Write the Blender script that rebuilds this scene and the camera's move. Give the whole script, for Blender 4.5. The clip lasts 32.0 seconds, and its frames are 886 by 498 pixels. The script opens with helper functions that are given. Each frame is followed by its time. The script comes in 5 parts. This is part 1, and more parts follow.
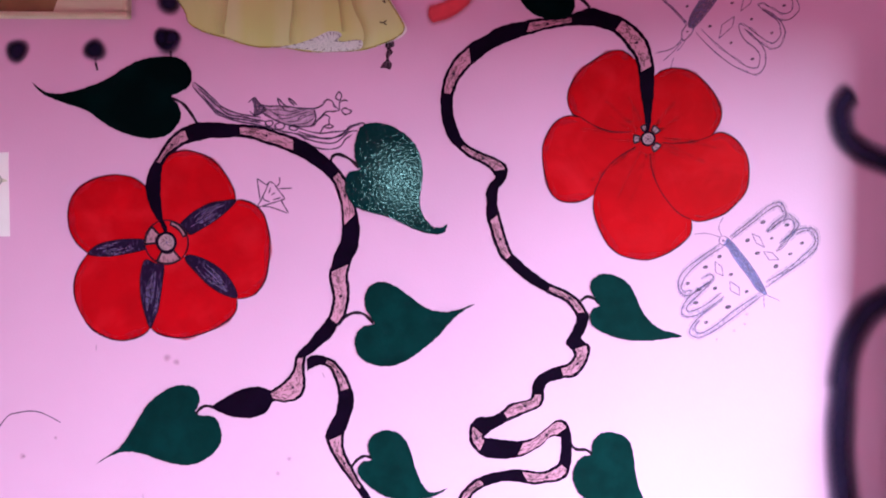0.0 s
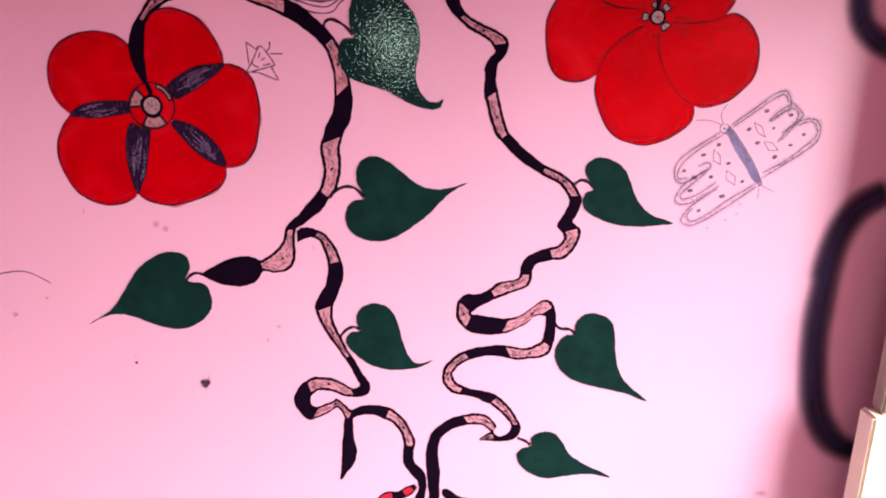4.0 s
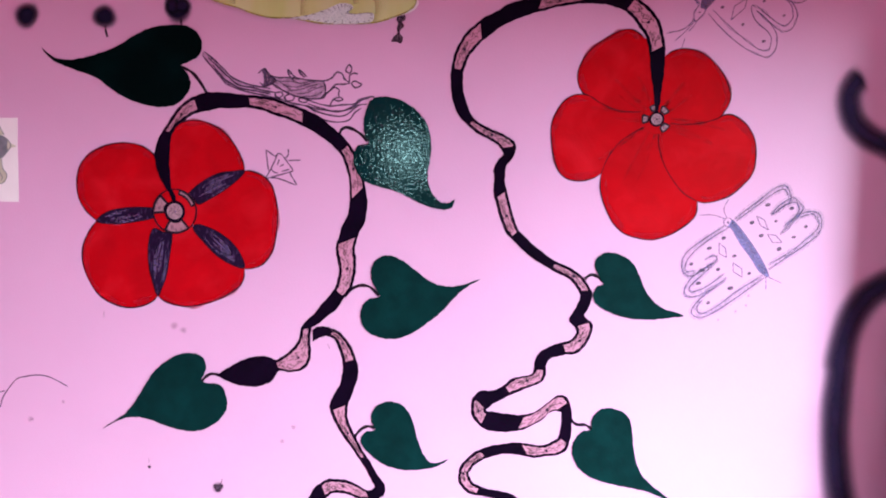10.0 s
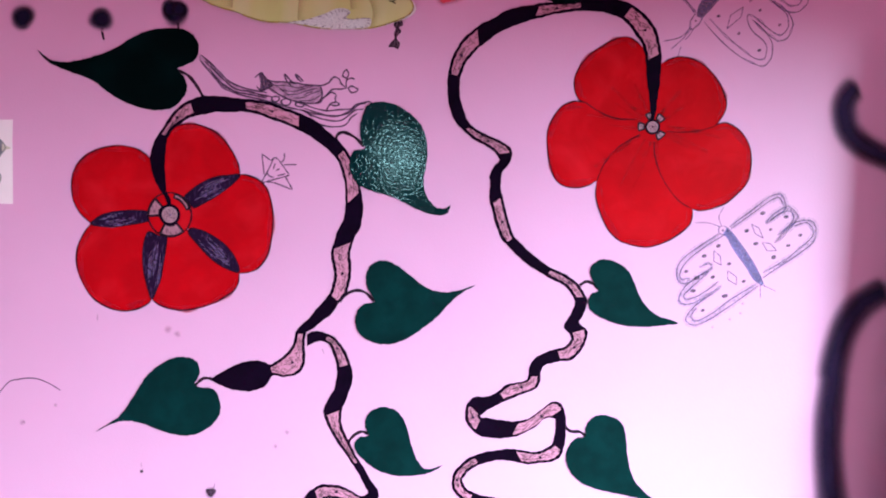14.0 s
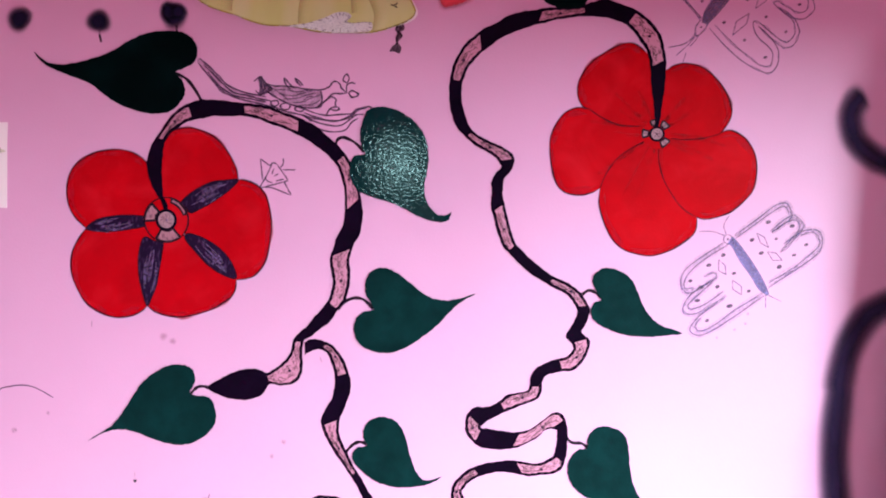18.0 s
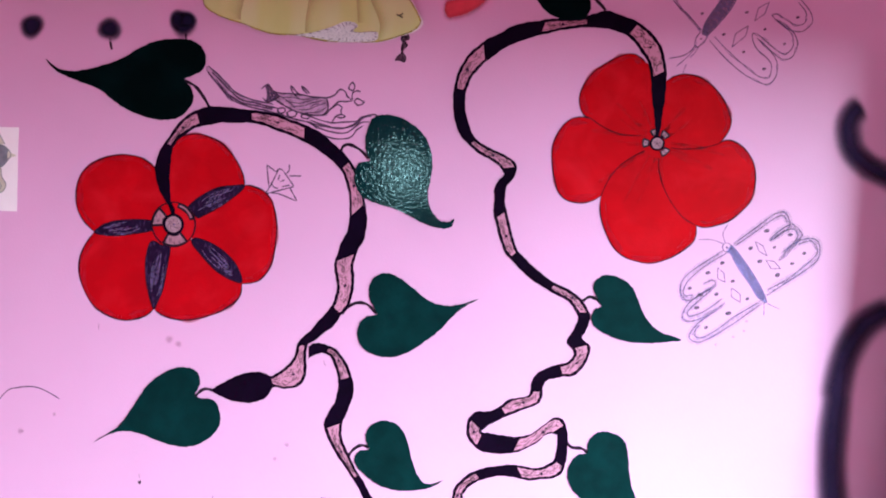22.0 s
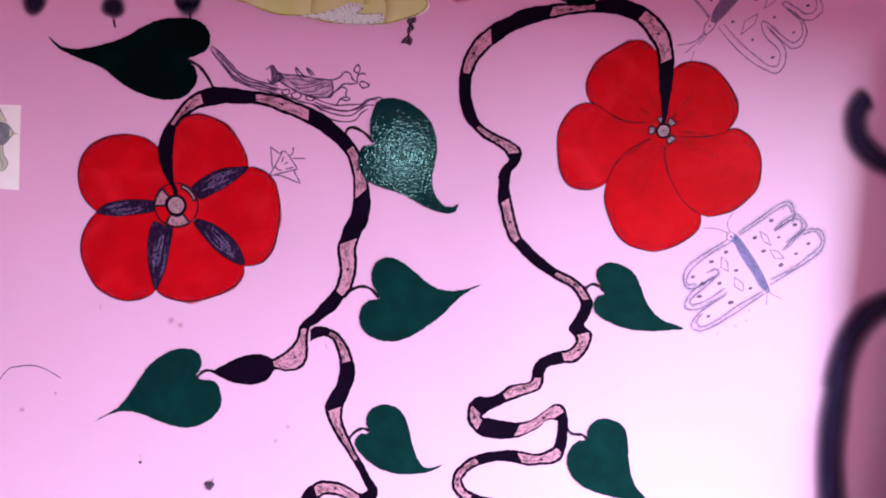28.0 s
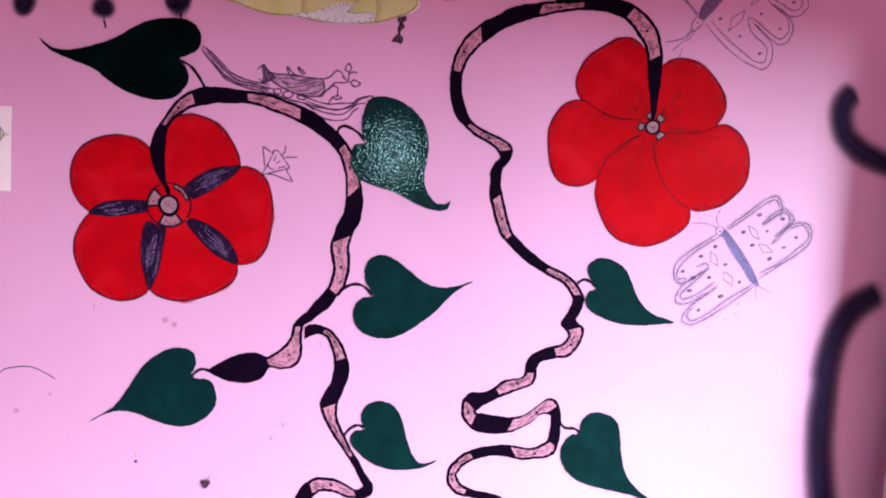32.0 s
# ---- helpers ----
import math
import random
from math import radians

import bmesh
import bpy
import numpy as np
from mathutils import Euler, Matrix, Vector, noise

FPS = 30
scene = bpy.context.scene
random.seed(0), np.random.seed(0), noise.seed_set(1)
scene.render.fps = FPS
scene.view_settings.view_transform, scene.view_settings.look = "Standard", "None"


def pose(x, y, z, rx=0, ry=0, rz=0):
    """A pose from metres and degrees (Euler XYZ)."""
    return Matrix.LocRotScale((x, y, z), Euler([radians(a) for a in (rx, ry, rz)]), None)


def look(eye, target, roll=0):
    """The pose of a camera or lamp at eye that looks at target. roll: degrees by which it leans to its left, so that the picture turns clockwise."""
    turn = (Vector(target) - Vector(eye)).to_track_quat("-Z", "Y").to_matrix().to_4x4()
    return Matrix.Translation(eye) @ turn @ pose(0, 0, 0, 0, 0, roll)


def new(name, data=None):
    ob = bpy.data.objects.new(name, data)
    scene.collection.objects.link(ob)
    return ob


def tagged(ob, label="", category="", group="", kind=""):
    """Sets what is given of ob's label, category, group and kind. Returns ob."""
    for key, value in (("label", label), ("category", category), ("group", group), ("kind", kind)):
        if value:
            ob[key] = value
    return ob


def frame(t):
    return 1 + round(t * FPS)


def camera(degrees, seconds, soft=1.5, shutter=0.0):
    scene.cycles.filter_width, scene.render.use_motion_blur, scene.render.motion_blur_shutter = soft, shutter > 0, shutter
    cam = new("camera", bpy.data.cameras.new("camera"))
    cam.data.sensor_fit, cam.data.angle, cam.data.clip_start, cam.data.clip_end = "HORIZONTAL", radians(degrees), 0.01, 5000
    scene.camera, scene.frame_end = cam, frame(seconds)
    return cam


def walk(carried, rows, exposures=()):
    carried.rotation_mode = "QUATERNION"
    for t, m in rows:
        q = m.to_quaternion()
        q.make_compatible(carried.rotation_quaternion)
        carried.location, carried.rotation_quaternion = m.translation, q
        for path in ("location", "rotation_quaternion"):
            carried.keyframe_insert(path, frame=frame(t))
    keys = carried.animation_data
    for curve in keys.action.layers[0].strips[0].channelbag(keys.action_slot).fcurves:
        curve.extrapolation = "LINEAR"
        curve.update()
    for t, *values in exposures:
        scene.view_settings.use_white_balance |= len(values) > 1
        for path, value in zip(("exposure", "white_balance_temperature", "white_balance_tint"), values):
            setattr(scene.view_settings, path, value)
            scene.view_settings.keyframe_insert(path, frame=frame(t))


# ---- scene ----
cam = camera(62.0, 32.0, soft=2.0)
PATH = [
    (0, (0.0939, -0.8934, 1.4285), (-0.0166, 1.1024, 1.3614), 1.19),
    (0.5, (0.0922, -0.8963, 1.4337), (0.0432, 1.1017, 1.3590), 1.51),
    (1, (0.0904, -0.9027, 1.4327), (0.0294, 1.0955, 1.3711), 1.73),
    (1.5, (0.0886, -0.9037, 1.4306), (0.0111, 1.0938, 1.3673), 2.11),
    (2, (0.0884, -0.9046, 1.4247), (0.0266, 1.0941, 1.3882), 2.09),
    (2.5, (0.0862, -0.9012, 1.4338), (0.0362, 1.0969, 1.3623), 2.30),
    (3, (0.0900, -0.8956, 1.4339), (0.0115, 1.0983, 1.2995), 2.77),
    (3.5, (0.0884, -0.8871, 1.4348), (0.0168, 1.0895, 1.1382), 3.32),
    (4, (0.0890, -0.8823, 1.4380), (0.0244, 1.0725, 1.0200), 3.66),
    (4.2, (0.0920, -0.8805, 1.4330), (0.0258, 1.0620, 0.9560), 3.80),
    (4.5, (0.0893, -0.8750, 1.4192), (0.0331, 1.0495, 0.8775), 4.21),
    (5.3, (0.0896, -0.8825, 1.4225), (0.0242, 0.9897, 0.7221), 4.00),
    (6.5, (0.0899, -0.8900, 1.4257), (-0.0093, 1.0880, 1.1470), 2.82),
    (7, (0.0885, -0.8923, 1.4279), (-0.0104, 1.0955, 1.2314), 2.34),
    (7.5, (0.0881, -0.8939, 1.4279), (-0.0075, 1.0953, 1.2433), 2.31),
    (8, (0.0870, -0.8980, 1.4283), (-0.0048, 1.0937, 1.2706), 2.49),
    (8.5, (0.0880, -0.8973, 1.4260), (-0.0176, 1.0950, 1.2857), 2.66),
    (9, (0.0890, -0.8953, 1.4264), (-0.0188, 1.0975, 1.2952), 2.77),
    (9.5, (0.0879, -0.8962, 1.4263), (-0.0274, 1.0959, 1.2923), 2.90),
    (10, (0.0841, -0.9010, 1.4294), (-0.0187, 1.0917, 1.2933), 2.51),
    (10.5, (0.0863, -0.8938, 1.4312), (-0.0143, 1.0989, 1.2919), 2.46),
    (11, (0.0877, -0.8939, 1.4285), (-0.0165, 1.0990, 1.2956), 2.48),
    (11.5, (0.0860, -0.8930, 1.4267), (-0.0100, 1.1004, 1.2956), 2.54),
    (12, (0.0839, -0.8930, 1.4318), (-0.0036, 1.1003, 1.2930), 2.67),
    (12.5, (0.0801, -0.8919, 1.4279), (0.0066, 1.1027, 1.3011), 2.80),
    (13, (0.0831, -0.8890, 1.4308), (-0.0139, 1.1035, 1.2877), 2.80),
    (13.5, (0.0828, -0.8939, 1.4335), (-0.0079, 1.1002, 1.3093), 2.84),
    (14, (0.0834, -0.9007, 1.4308), (-0.0063, 1.0934, 1.3074), 2.98),
    (14.5, (0.0839, -0.9074, 1.4281), (0.0062, 1.0879, 1.3143), 3.20),
    (16.5, (0.0780, -0.8905, 1.4324), (0.0162, 1.1026, 1.2781), 3.21),
    (17, (0.0776, -0.8906, 1.4301), (0.0300, 1.1042, 1.2937), 3.23),
    (17.5, (0.0786, -0.8893, 1.4322), (-0.0061, 1.1051, 1.3086), 3.10),
    (18, (0.0804, -0.8870, 1.4298), (-0.0068, 1.1085, 1.3267), 3.35),
    (18.5, (0.0762, -0.8874, 1.4269), (-0.0153, 1.1098, 1.3752), 4.08),
    (19, (0.0763, -0.8866, 1.4277), (0.0020, 1.1102, 1.3414), 4.61),
    (19.5, (0.0768, -0.8866, 1.4303), (-0.0026, 1.1079, 1.3061), 4.41),
    (20, (0.0773, -0.8881, 1.4321), (-0.0016, 1.1070, 1.3168), 4.07),
    (20.5, (0.0780, -0.8906, 1.4277), (-0.0113, 1.1046, 1.3220), 3.95),
    (21, (0.0767, -0.8916, 1.4269), (-0.0172, 1.1044, 1.3427), 3.72),
    (21.5, (0.0801, -0.8973, 1.4283), (-0.0207, 1.0990, 1.3587), 3.69),
    (22, (0.0791, -0.9001, 1.4267), (-0.0128, 1.0963, 1.3477), 3.77),
    (22.5, (0.0809, -0.9049, 1.4266), (-0.0134, 1.0912, 1.3445), 3.67),
    (23, (0.0788, -0.9065, 1.4269), (-0.0217, 1.0888, 1.3331), 3.86),
    (23.5, (0.0789, -0.9090, 1.4270), (-0.0224, 1.0862, 1.3322), 4.11),
    (24, (0.0794, -0.9106, 1.4259), (-0.0181, 1.0850, 1.3359), 4.51),
    (24.5, (0.0790, -0.9093, 1.4270), (-0.0257, 1.0860, 1.3378), 4.64),
    (25, (0.0756, -0.9075, 1.4221), (-0.0243, 1.0886, 1.3483), 4.96),
    (25.5, (0.0745, -0.9081, 1.4214), (-0.0173, 1.0880, 1.3374), 4.83),
    (27.5, (0.0751, -0.8960, 1.4302), (-0.0035, 1.0979, 1.2957), 4.59),
    (28, (0.0730, -0.8981, 1.4261), (-0.0117, 1.0966, 1.3069), 4.62),
    (28.5, (0.0720, -0.9033, 1.4277), (-0.0215, 1.0914, 1.3165), 4.24),
    (29, (0.0747, -0.9055, 1.4273), (-0.0384, 1.0887, 1.3253), 4.19),
    (29.5, (0.0728, -0.9049, 1.4261), (-0.0335, 1.0895, 1.3218), 4.25),
    (30, (0.0737, -0.9086, 1.4262), (-0.0191, 1.0863, 1.3176), 4.24),
    (30.5, (0.0772, -0.9041, 1.4310), (0.0179, 1.0896, 1.2844), 3.96),
    (31, (0.0786, -0.9051, 1.4296), (0.0083, 1.0883, 1.2832), 4.24),
    (31.5, (0.0766, -0.9046, 1.4307), (0.0127, 1.0899, 1.2965), 4.24),
    (32, (0.0716, -0.9046, 1.4271), (0.0114, 1.0904, 1.3003), 4.12),
]
EXPOSURES = [(0.0, -0.04, 6450, 9), (3.0, -0.03, 6600, 10), (3.5, 0.0, 7700, 13), (4.0, -0.2, 10200, 22), (4.5, -0.45, 15500, 31),
             (5.4, -0.42, 15800, 30), (6.5, -0.25, 12300, 26), (6.8, -0.12, 9300, 20), (7.2, -0.03, 8400, 17), (8.0, -0.1, 6950, 13),
             (10.0, -0.06, 6800, 11), (13.0, -0.02, 7150, 15), (14.0, -0.04, 6500, 9), (17.0, -0.01, 7200, 14), (20.0, -0.03, 6700, 11), (24.0, -0.03, 6500, 10), (28.0, -0.03, 6600, 10), (31.0, -0.03, 6950, 13), (32.0, -0.03, 6900, 14)]
walk(cam, [(t, look(eye, target, roll)) for t, eye, target, roll in PATH], EXPOSURES)

# ---- light: daylight from a window beside the mural and one behind the viewer
world = bpy.data.worlds.new("daylight")
scene.world = world
world.use_nodes = True
wn, wl = world.node_tree.nodes, world.node_tree.links
sky = wn.new("ShaderNodeTexSky")
sky.sky_type, sky.sun_disc = "NISHITA", False
sky.sun_elevation, sky.sun_rotation = radians(42), radians(250)
wl.new(sky.outputs[0], wn["Background"].inputs[0])
wn["Background"].inputs[1].default_value = 0.12


def window_light(name, place, target, width, height, power, colour):
    lamp = bpy.data.lights.new(name, "AREA")
    lamp.shape, lamp.size, lamp.size_y, lamp.energy, lamp.color = "RECTANGLE", width, height, power, colour
    ob = new(name, lamp)
    ob.matrix_world = look(place, target)
    return ob


RIGHT = 0.78
window_light("window_daylight", (RIGHT + 2.78, -2.53, 2.70), (0.50, -0.52, 0.61), 2.74, 2.36, 1400.0, (0.66, 1.0, 0.95))
window_light("rear_daylight", (-0.36, -3.26, 1.66), (-0.36, 0.0, 1.66), 0.14, 0.16, 4.2, (0.72, 0.98, 1.0))
sun = bpy.data.lights.new("sun", "SUN")
sun.energy, sun.angle, sun.color = 2.0, radians(0.5), (1.0, 0.95, 0.88)
new("sun", sun).matrix_world = look((6.0, 3.0, 6.0), (0, -1, 1))


# ---- materials
def material(name, colour, rough=0.5, vary=0.06, scale=14.0, bump=0.0, grain=260.0, metal=0.0, spec=0.5, fine=0.0, detail=3.0):
    """Paint or paper: colour drifting at two scales, and a fine relief."""
    m = bpy.data.materials.new(name)
    m.use_nodes = True
    n, l = m.node_tree.nodes, m.node_tree.links
    b = n["Principled BSDF"]
    b.inputs["Roughness"].default_value, b.inputs["Metallic"].default_value = rough, metal
    b.inputs["Specular IOR Level"].default_value = spec
    co = n.new("ShaderNodeNewGeometry")
    big = n.new("ShaderNodeTexNoise")
    big.inputs["Scale"].default_value, big.inputs["Detail"].default_value = scale, 5
    l.new(co.outputs["Position"], big.inputs["Vector"])
    small = n.new("ShaderNodeTexNoise")
    small.inputs["Scale"].default_value, small.inputs["Detail"].default_value = grain, detail
    l.new(co.outputs["Position"], small.inputs["Vector"])
    add = n.new("ShaderNodeMath")
    add.operation = "MULTIPLY_ADD"
    add.inputs[1].default_value = fine
    l.new(small.outputs["Fac"], add.inputs[0])
    l.new(big.outputs["Fac"], add.inputs[2])
    ramp = n.new("ShaderNodeMapRange")
    ramp.inputs["From Min"].default_value, ramp.inputs["From Max"].default_value = 0.3 + fine * 0.4, 0.7 + fine * 0.6
    ramp.inputs["To Min"].default_value, ramp.inputs["To Max"].default_value = 1 - vary, 1 + vary
    l.new(add.outputs[0], ramp.inputs["Value"])
    hue = n.new("ShaderNodeMix")
    hue.data_type, hue.blend_type = "RGBA", "MULTIPLY"
    hue.inputs["Factor"].default_value = 1.0
    hue.inputs["A"].default_value = (*colour, 1)
    l.new(ramp.outputs["Result"], hue.inputs["B"])
    l.new(hue.outputs["Result"], b.inputs["Base Color"])
    if bump:
        r = n.new("ShaderNodeBump")
        r.inputs["Strength"].default_value, r.inputs["Distance"].default_value = bump, 0.002
        l.new(small.outputs["Fac"], r.inputs["Height"])
        l.new(r.outputs["Normal"], b.inputs["Normal"])
    return m


def tinted(m, colour, scale, low, high, stretch=(1, 1, 1), turn=(0, 0, 0), distort=0.0):
    """Lays scribbles or streaks of another colour over a material."""
    n, l = m.node_tree.nodes, m.node_tree.links
    b = n["Principled BSDF"]
    before = b.inputs["Base Color"].links[0].from_socket
    co, mp, tx, rg, mx = (n.new("ShaderNode" + k) for k in ("NewGeometry", "Mapping", "TexNoise", "MapRange", "Mix"))
    mp.inputs["Scale"].default_value, mp.inputs["Rotation"].default_value = stretch, turn
    tx.inputs["Scale"].default_value, tx.inputs["Detail"].default_value = scale, 3
    tx.inputs["Distortion"].default_value = distort
    rg.inputs["From Min"].default_value, rg.inputs["From Max"].default_value = low, high
    mx.data_type = "RGBA"
    mx.inputs["B"].default_value = (*colour, 1)
    l.new(co.outputs["Position"], mp.inputs["Vector"])
    l.new(mp.outputs["Vector"], tx.inputs["Vector"])
    l.new(tx.outputs["Fac"], rg.inputs["Value"])
    l.new(rg.outputs["Result"], mx.inputs["Factor"])
    l.new(before, mx.inputs["A"])
    l.new(mx.outputs["Result"], b.inputs["Base Color"])
    return m


def patchy(m, scale, low, high):
    """Broken cover, as of a pencil line on rough paint."""
    n, l = m.node_tree.nodes, m.node_tree.links
    co, tx, rg = (n.new("ShaderNode" + k) for k in ("NewGeometry", "TexNoise", "MapRange"))
    tx.inputs["Scale"].default_value, tx.inputs["Detail"].default_value = scale, 4
    rg.inputs["From Min"].default_value, rg.inputs["From Max"].default_value = 0.35, 0.6
    rg.inputs["To Min"].default_value, rg.inputs["To Max"].default_value = low, high
    l.new(co.outputs["Position"], tx.inputs["Vector"])
    l.new(tx.outputs["Fac"], rg.inputs["Value"])
    l.new(rg.outputs["Result"], n["Principled BSDF"].inputs["Alpha"])
    return m


def sprayed(m, low=0.05, high=0.75):
    """Spray paint: cover from the attribute 'cover', broken into fine droplets at the rim."""
    n, l = m.node_tree.nodes, m.node_tree.links
    at, co, tx, ad, rg = (n.new("ShaderNode" + k) for k in ("Attribute", "NewGeometry", "TexNoise", "Math", "MapRange"))
    at.attribute_name = "cover"
    tx.inputs["Scale"].default_value, tx.inputs["Detail"].default_value = 700, 2
    ad.operation = "MULTIPLY_ADD"
    ad.inputs[1].default_value = 0.35
    rg.interpolation_type = "SMOOTHSTEP"
    rg.inputs["From Min"].default_value, rg.inputs["From Max"].default_value = low + 0.17, high + 0.17
    l.new(co.outputs["Position"], tx.inputs["Vector"])
    l.new(tx.outputs["Fac"], ad.inputs[0])
    l.new(at.outputs["Fac"], ad.inputs[2])
    l.new(ad.outputs[0], rg.inputs["Value"])
    l.new(rg.outputs["Result"], n["Principled BSDF"].inputs["Alpha"])
    return m


PINK = material("pink_wall_paint", (0.62, 0.272, 0.52), 0.5, 0.035, 5.0, 0.09, 330.0, spec=0.35, fine=0.15)
# Room surfaces out of view: these three colours are picked for their bounced light.
PLAIN = material("pink_room_paint", (0.88, 0.35, 0.45), 0.6, 0.05, 3.0, 0.15, 200.0)
CONCRETE = material("pale_bounce_floor", (0.66, 0.64, 0.55), 0.7, 0.15, 6.0, 0.2, 120.0)
WHITE = material("pink_bounce_ceiling", (0.84, 0.28, 0.50), 0.7, 0.03, 4.0, 0.1, 150.0)
CREAM = material("cream_gloss_paint", (0.82, 0.75, 0.72), 0.35, 0.05, 20.0, 0.1, 150.0)
GREY = material("weathered_grey_paint", (0.34, 0.29, 0.29), 0.5, 0.2, 40.0, 0.2, 300.0)
METAL = material("brass_latch", (0.75, 0.68, 0.55), 0.3, 0.05, 60.0, metal=0.4)
GREEN = tinted(material("green_leaf_paint", (0.0008, 0.0160, 0.0200), 0.55, 0.24, 30.0, 0.12, 420.0, spec=0.035, fine=0.2), (0.0005, 0.009, 0.012), 40, 0.45, 0.8)
# The leaf green darkened for the dim upper wall; teal patches paint its sheen.
SHADED_GREEN = tinted(material("shaded_green_leaf_paint", (0.0001, 0.0022, 0.0030), 0.55, 0.15, 22.0, 0.12, 420.0, spec=0.02, fine=0.2), (0.0004, 0.0065, 0.0085), 16, 0.45, 0.75)
GLOSSY = material("thick_glossy_green_paint", (0.0004, 0.013, 0.018), 0.04, 0.15, 30.0, 0.078, 350.0, spec=0.2, detail=1.0)
GLOSSY.node_tree.nodes["Principled BSDF"].inputs["Specular Tint"].default_value = (0.30, 0.88, 1.0, 1)
GLOSSY.node_tree.nodes["Principled BSDF"].inputs["Specular Tint"].default_value = (0.62, 0.92, 1.0, 1.0)
RED = tinted(tinted(material("red_petal_paint", (0.42, 0.0010, 0.006), 0.5, 0.13, 24.0, 0.15, 380.0, spec=0.04, fine=0.2), (0.34, 0.0008, 0.005), 26, 0.42, 0.85, (1, 1, 1), distort=0.8), (0.56, 0.008, 0.020), 19, 0.48, 0.95, distort=0.8)
BLACK = material("black_purple_paint", (0.0045, 0.0008, 0.0072), 0.55, 0.3, 40.0, 0.2, 380.0, spec=0.02)
STALK = material("thin_brush_line", (0.012, 0.003, 0.012), 0.55, 0.2, 60.0, spec=0.1)
BAND = material("pencilled_pink_band", (0.51, 0.175, 0.32), 0.55, 0.1, 90.0, 0.15, 380.0, spec=0.2, fine=0.3)
PALE = material("pale_hatched_paint", (0.32, 0.15, 0.225), 0.55, 0.3, 200.0, 0.1, 380.0, spec=0.1, fine=0.3)
HATCH = tinted(material("brown_pink_hatching", (0.36, 0.135, 0.215), 0.55, 0.15, 90.0, 0.15, 380.0, spec=0.2, fine=0.3), (0.14, 0.05, 0.09), 300, 0.5, 0.65, (1, 1, 0.4), (0, 0.5, 0), 0.6)
SCRIBBLE = patchy(material("brown_pencil_scribble", (0.11, 0.03, 0.06), 0.6, 0.2, 80.0), 420, 0.5, 1.0)
SEPAL = tinted(material("purple_pencilled_sepal", (0.013, 0.0032, 0.021), 0.5, 0.2, 60.0, spec=0.04, fine=0.3), (0.075, 0.030, 0.10), 260, 0.55, 0.75, (1, 1, 0.35), (0, 0.4, 0), 0.5)
STREAK = patchy(material("lilac_pencil_streak", (0.17, 0.09, 0.25), 0.55, 0.3, 60.0, spec=0.15), 380, 0.2, 0.85)
OUTLINE = patchy(material("dark_marker_outline", (0.026, 0.004, 0.015), 0.55, 0.3, 60.0, spec=0.04), 260, 0.65, 1.0)
PENCIL = patchy(material("grey_pencil", (0.11, 0.055, 0.21), 0.6, 0.2, 80.0), 420, 0.25, 0.85)
SHADE = patchy(material("soft_pencil_shading", (0.22, 0.20, 0.36), 0.6, 0.2, 80.0), 300, 0.0, 0.24)
MOULDING = material("dull_rosy_wood", (0.52, 0.38, 0.32), 0.4, 0.12, 30.0, 0.1, 200.0)
OLIVE = patchy(material("ochre_printed_edge", (0.36, 0.25, 0.06), 0.5, 0.15, 40.0, spec=0.2), 200, 0.3, 0.95)
LIP = material("pale_pink_vase_rim", (0.50, 0.21, 0.37), 0.55, 0.12, 60.0, spec=0.2)
DARK_PENCIL = patchy(material("dark_purple_pencil", (0.050, 0.014, 0.070), 0.6, 0.2, 80.0), 420, 0.5, 1.0)
HAZE = patchy(material("purple_pencil_haze", (0.16, 0.07, 0.20), 0.6, 0.2, 80.0), 160, 0.05, 0.42)
FAINT = patchy(material("faint_pencil_shading", (0.20, 0.10, 0.22), 0.6, 0.2, 80.0), 140, 0.15, 0.5)
BLUE = patchy(material("blue_pencil_shading", (0.23, 0.15, 0.46), 0.6, 0.2, 80.0), 360, 0.5, 0.95)
DUSK = patchy(material("dusky_pencil_shading", (0.13, 0.07, 0.19), 0.6, 0.2, 80.0), 360, 0.45, 0.95)
SPRAY = sprayed(material("black_spray_paint", (0.013, 0.006, 0.027), 0.8, 0.2, 60.0, spec=0.03), -0.05, 0.9)
SOFT_SPRAY = sprayed(material("soft_black_spray_paint", (0.024, 0.012, 0.046), 0.8, 0.2, 60.0, spec=0.03), 0.0, 1.12)
SPRAY_RED = sprayed(material("red_spray_paint", (0.58, 0.02, 0.05), 0.6, 0.1, 60.0), 0.1, 0.95)
SMUDGE = sprayed(material("rosy_smudge", (0.46, 0.13, 0.28), 0.6, 0.2, 80.0), 0.2, 2.1)
BLOT = sprayed(material("dried_dark_blot", (0.05, 0.015, 0.05), 0.6, 0.3, 90.0), 0.15, 1.3)
BLOT_SKIN = patchy(material("dried_paint_drip", (0.022, 0.006, 0.02), 0.6, 0.3, 90.0, spec=0.15), 500, 0.5, 1.0)
PAPER = material("white_paper", (0.76, 0.58, 0.72), 0.6, 0.03, 40.0, 0.05, 200.0)
YELLOW = tinted(material("yellow_printed_paper", (0.50, 0.47, 0.21), 0.5, 0.06, 12.0, spec=0.2), (0.54, 0.50, 0.30), 22, 0.45, 0.7, (1, 1, 0.2))
OCHRE = sprayed(material("ochre_printed_fold", (0.54, 0.38, 0.09), 0.5, 0.1, 30.0, spec=0.2), 0.0, 2.2)
VASE_RED = material("rosy_red_vase_paint", (0.36, 0.012, 0.035), 0.5, 0.15, 60.0, 0.1, 380.0, spec=0.06)
ROSE = patchy(material("paler_red_brush", (0.56, 0.004, 0.020), 0.5, 0.15, 40.0, spec=0.06), 60, 0.0, 0.55)
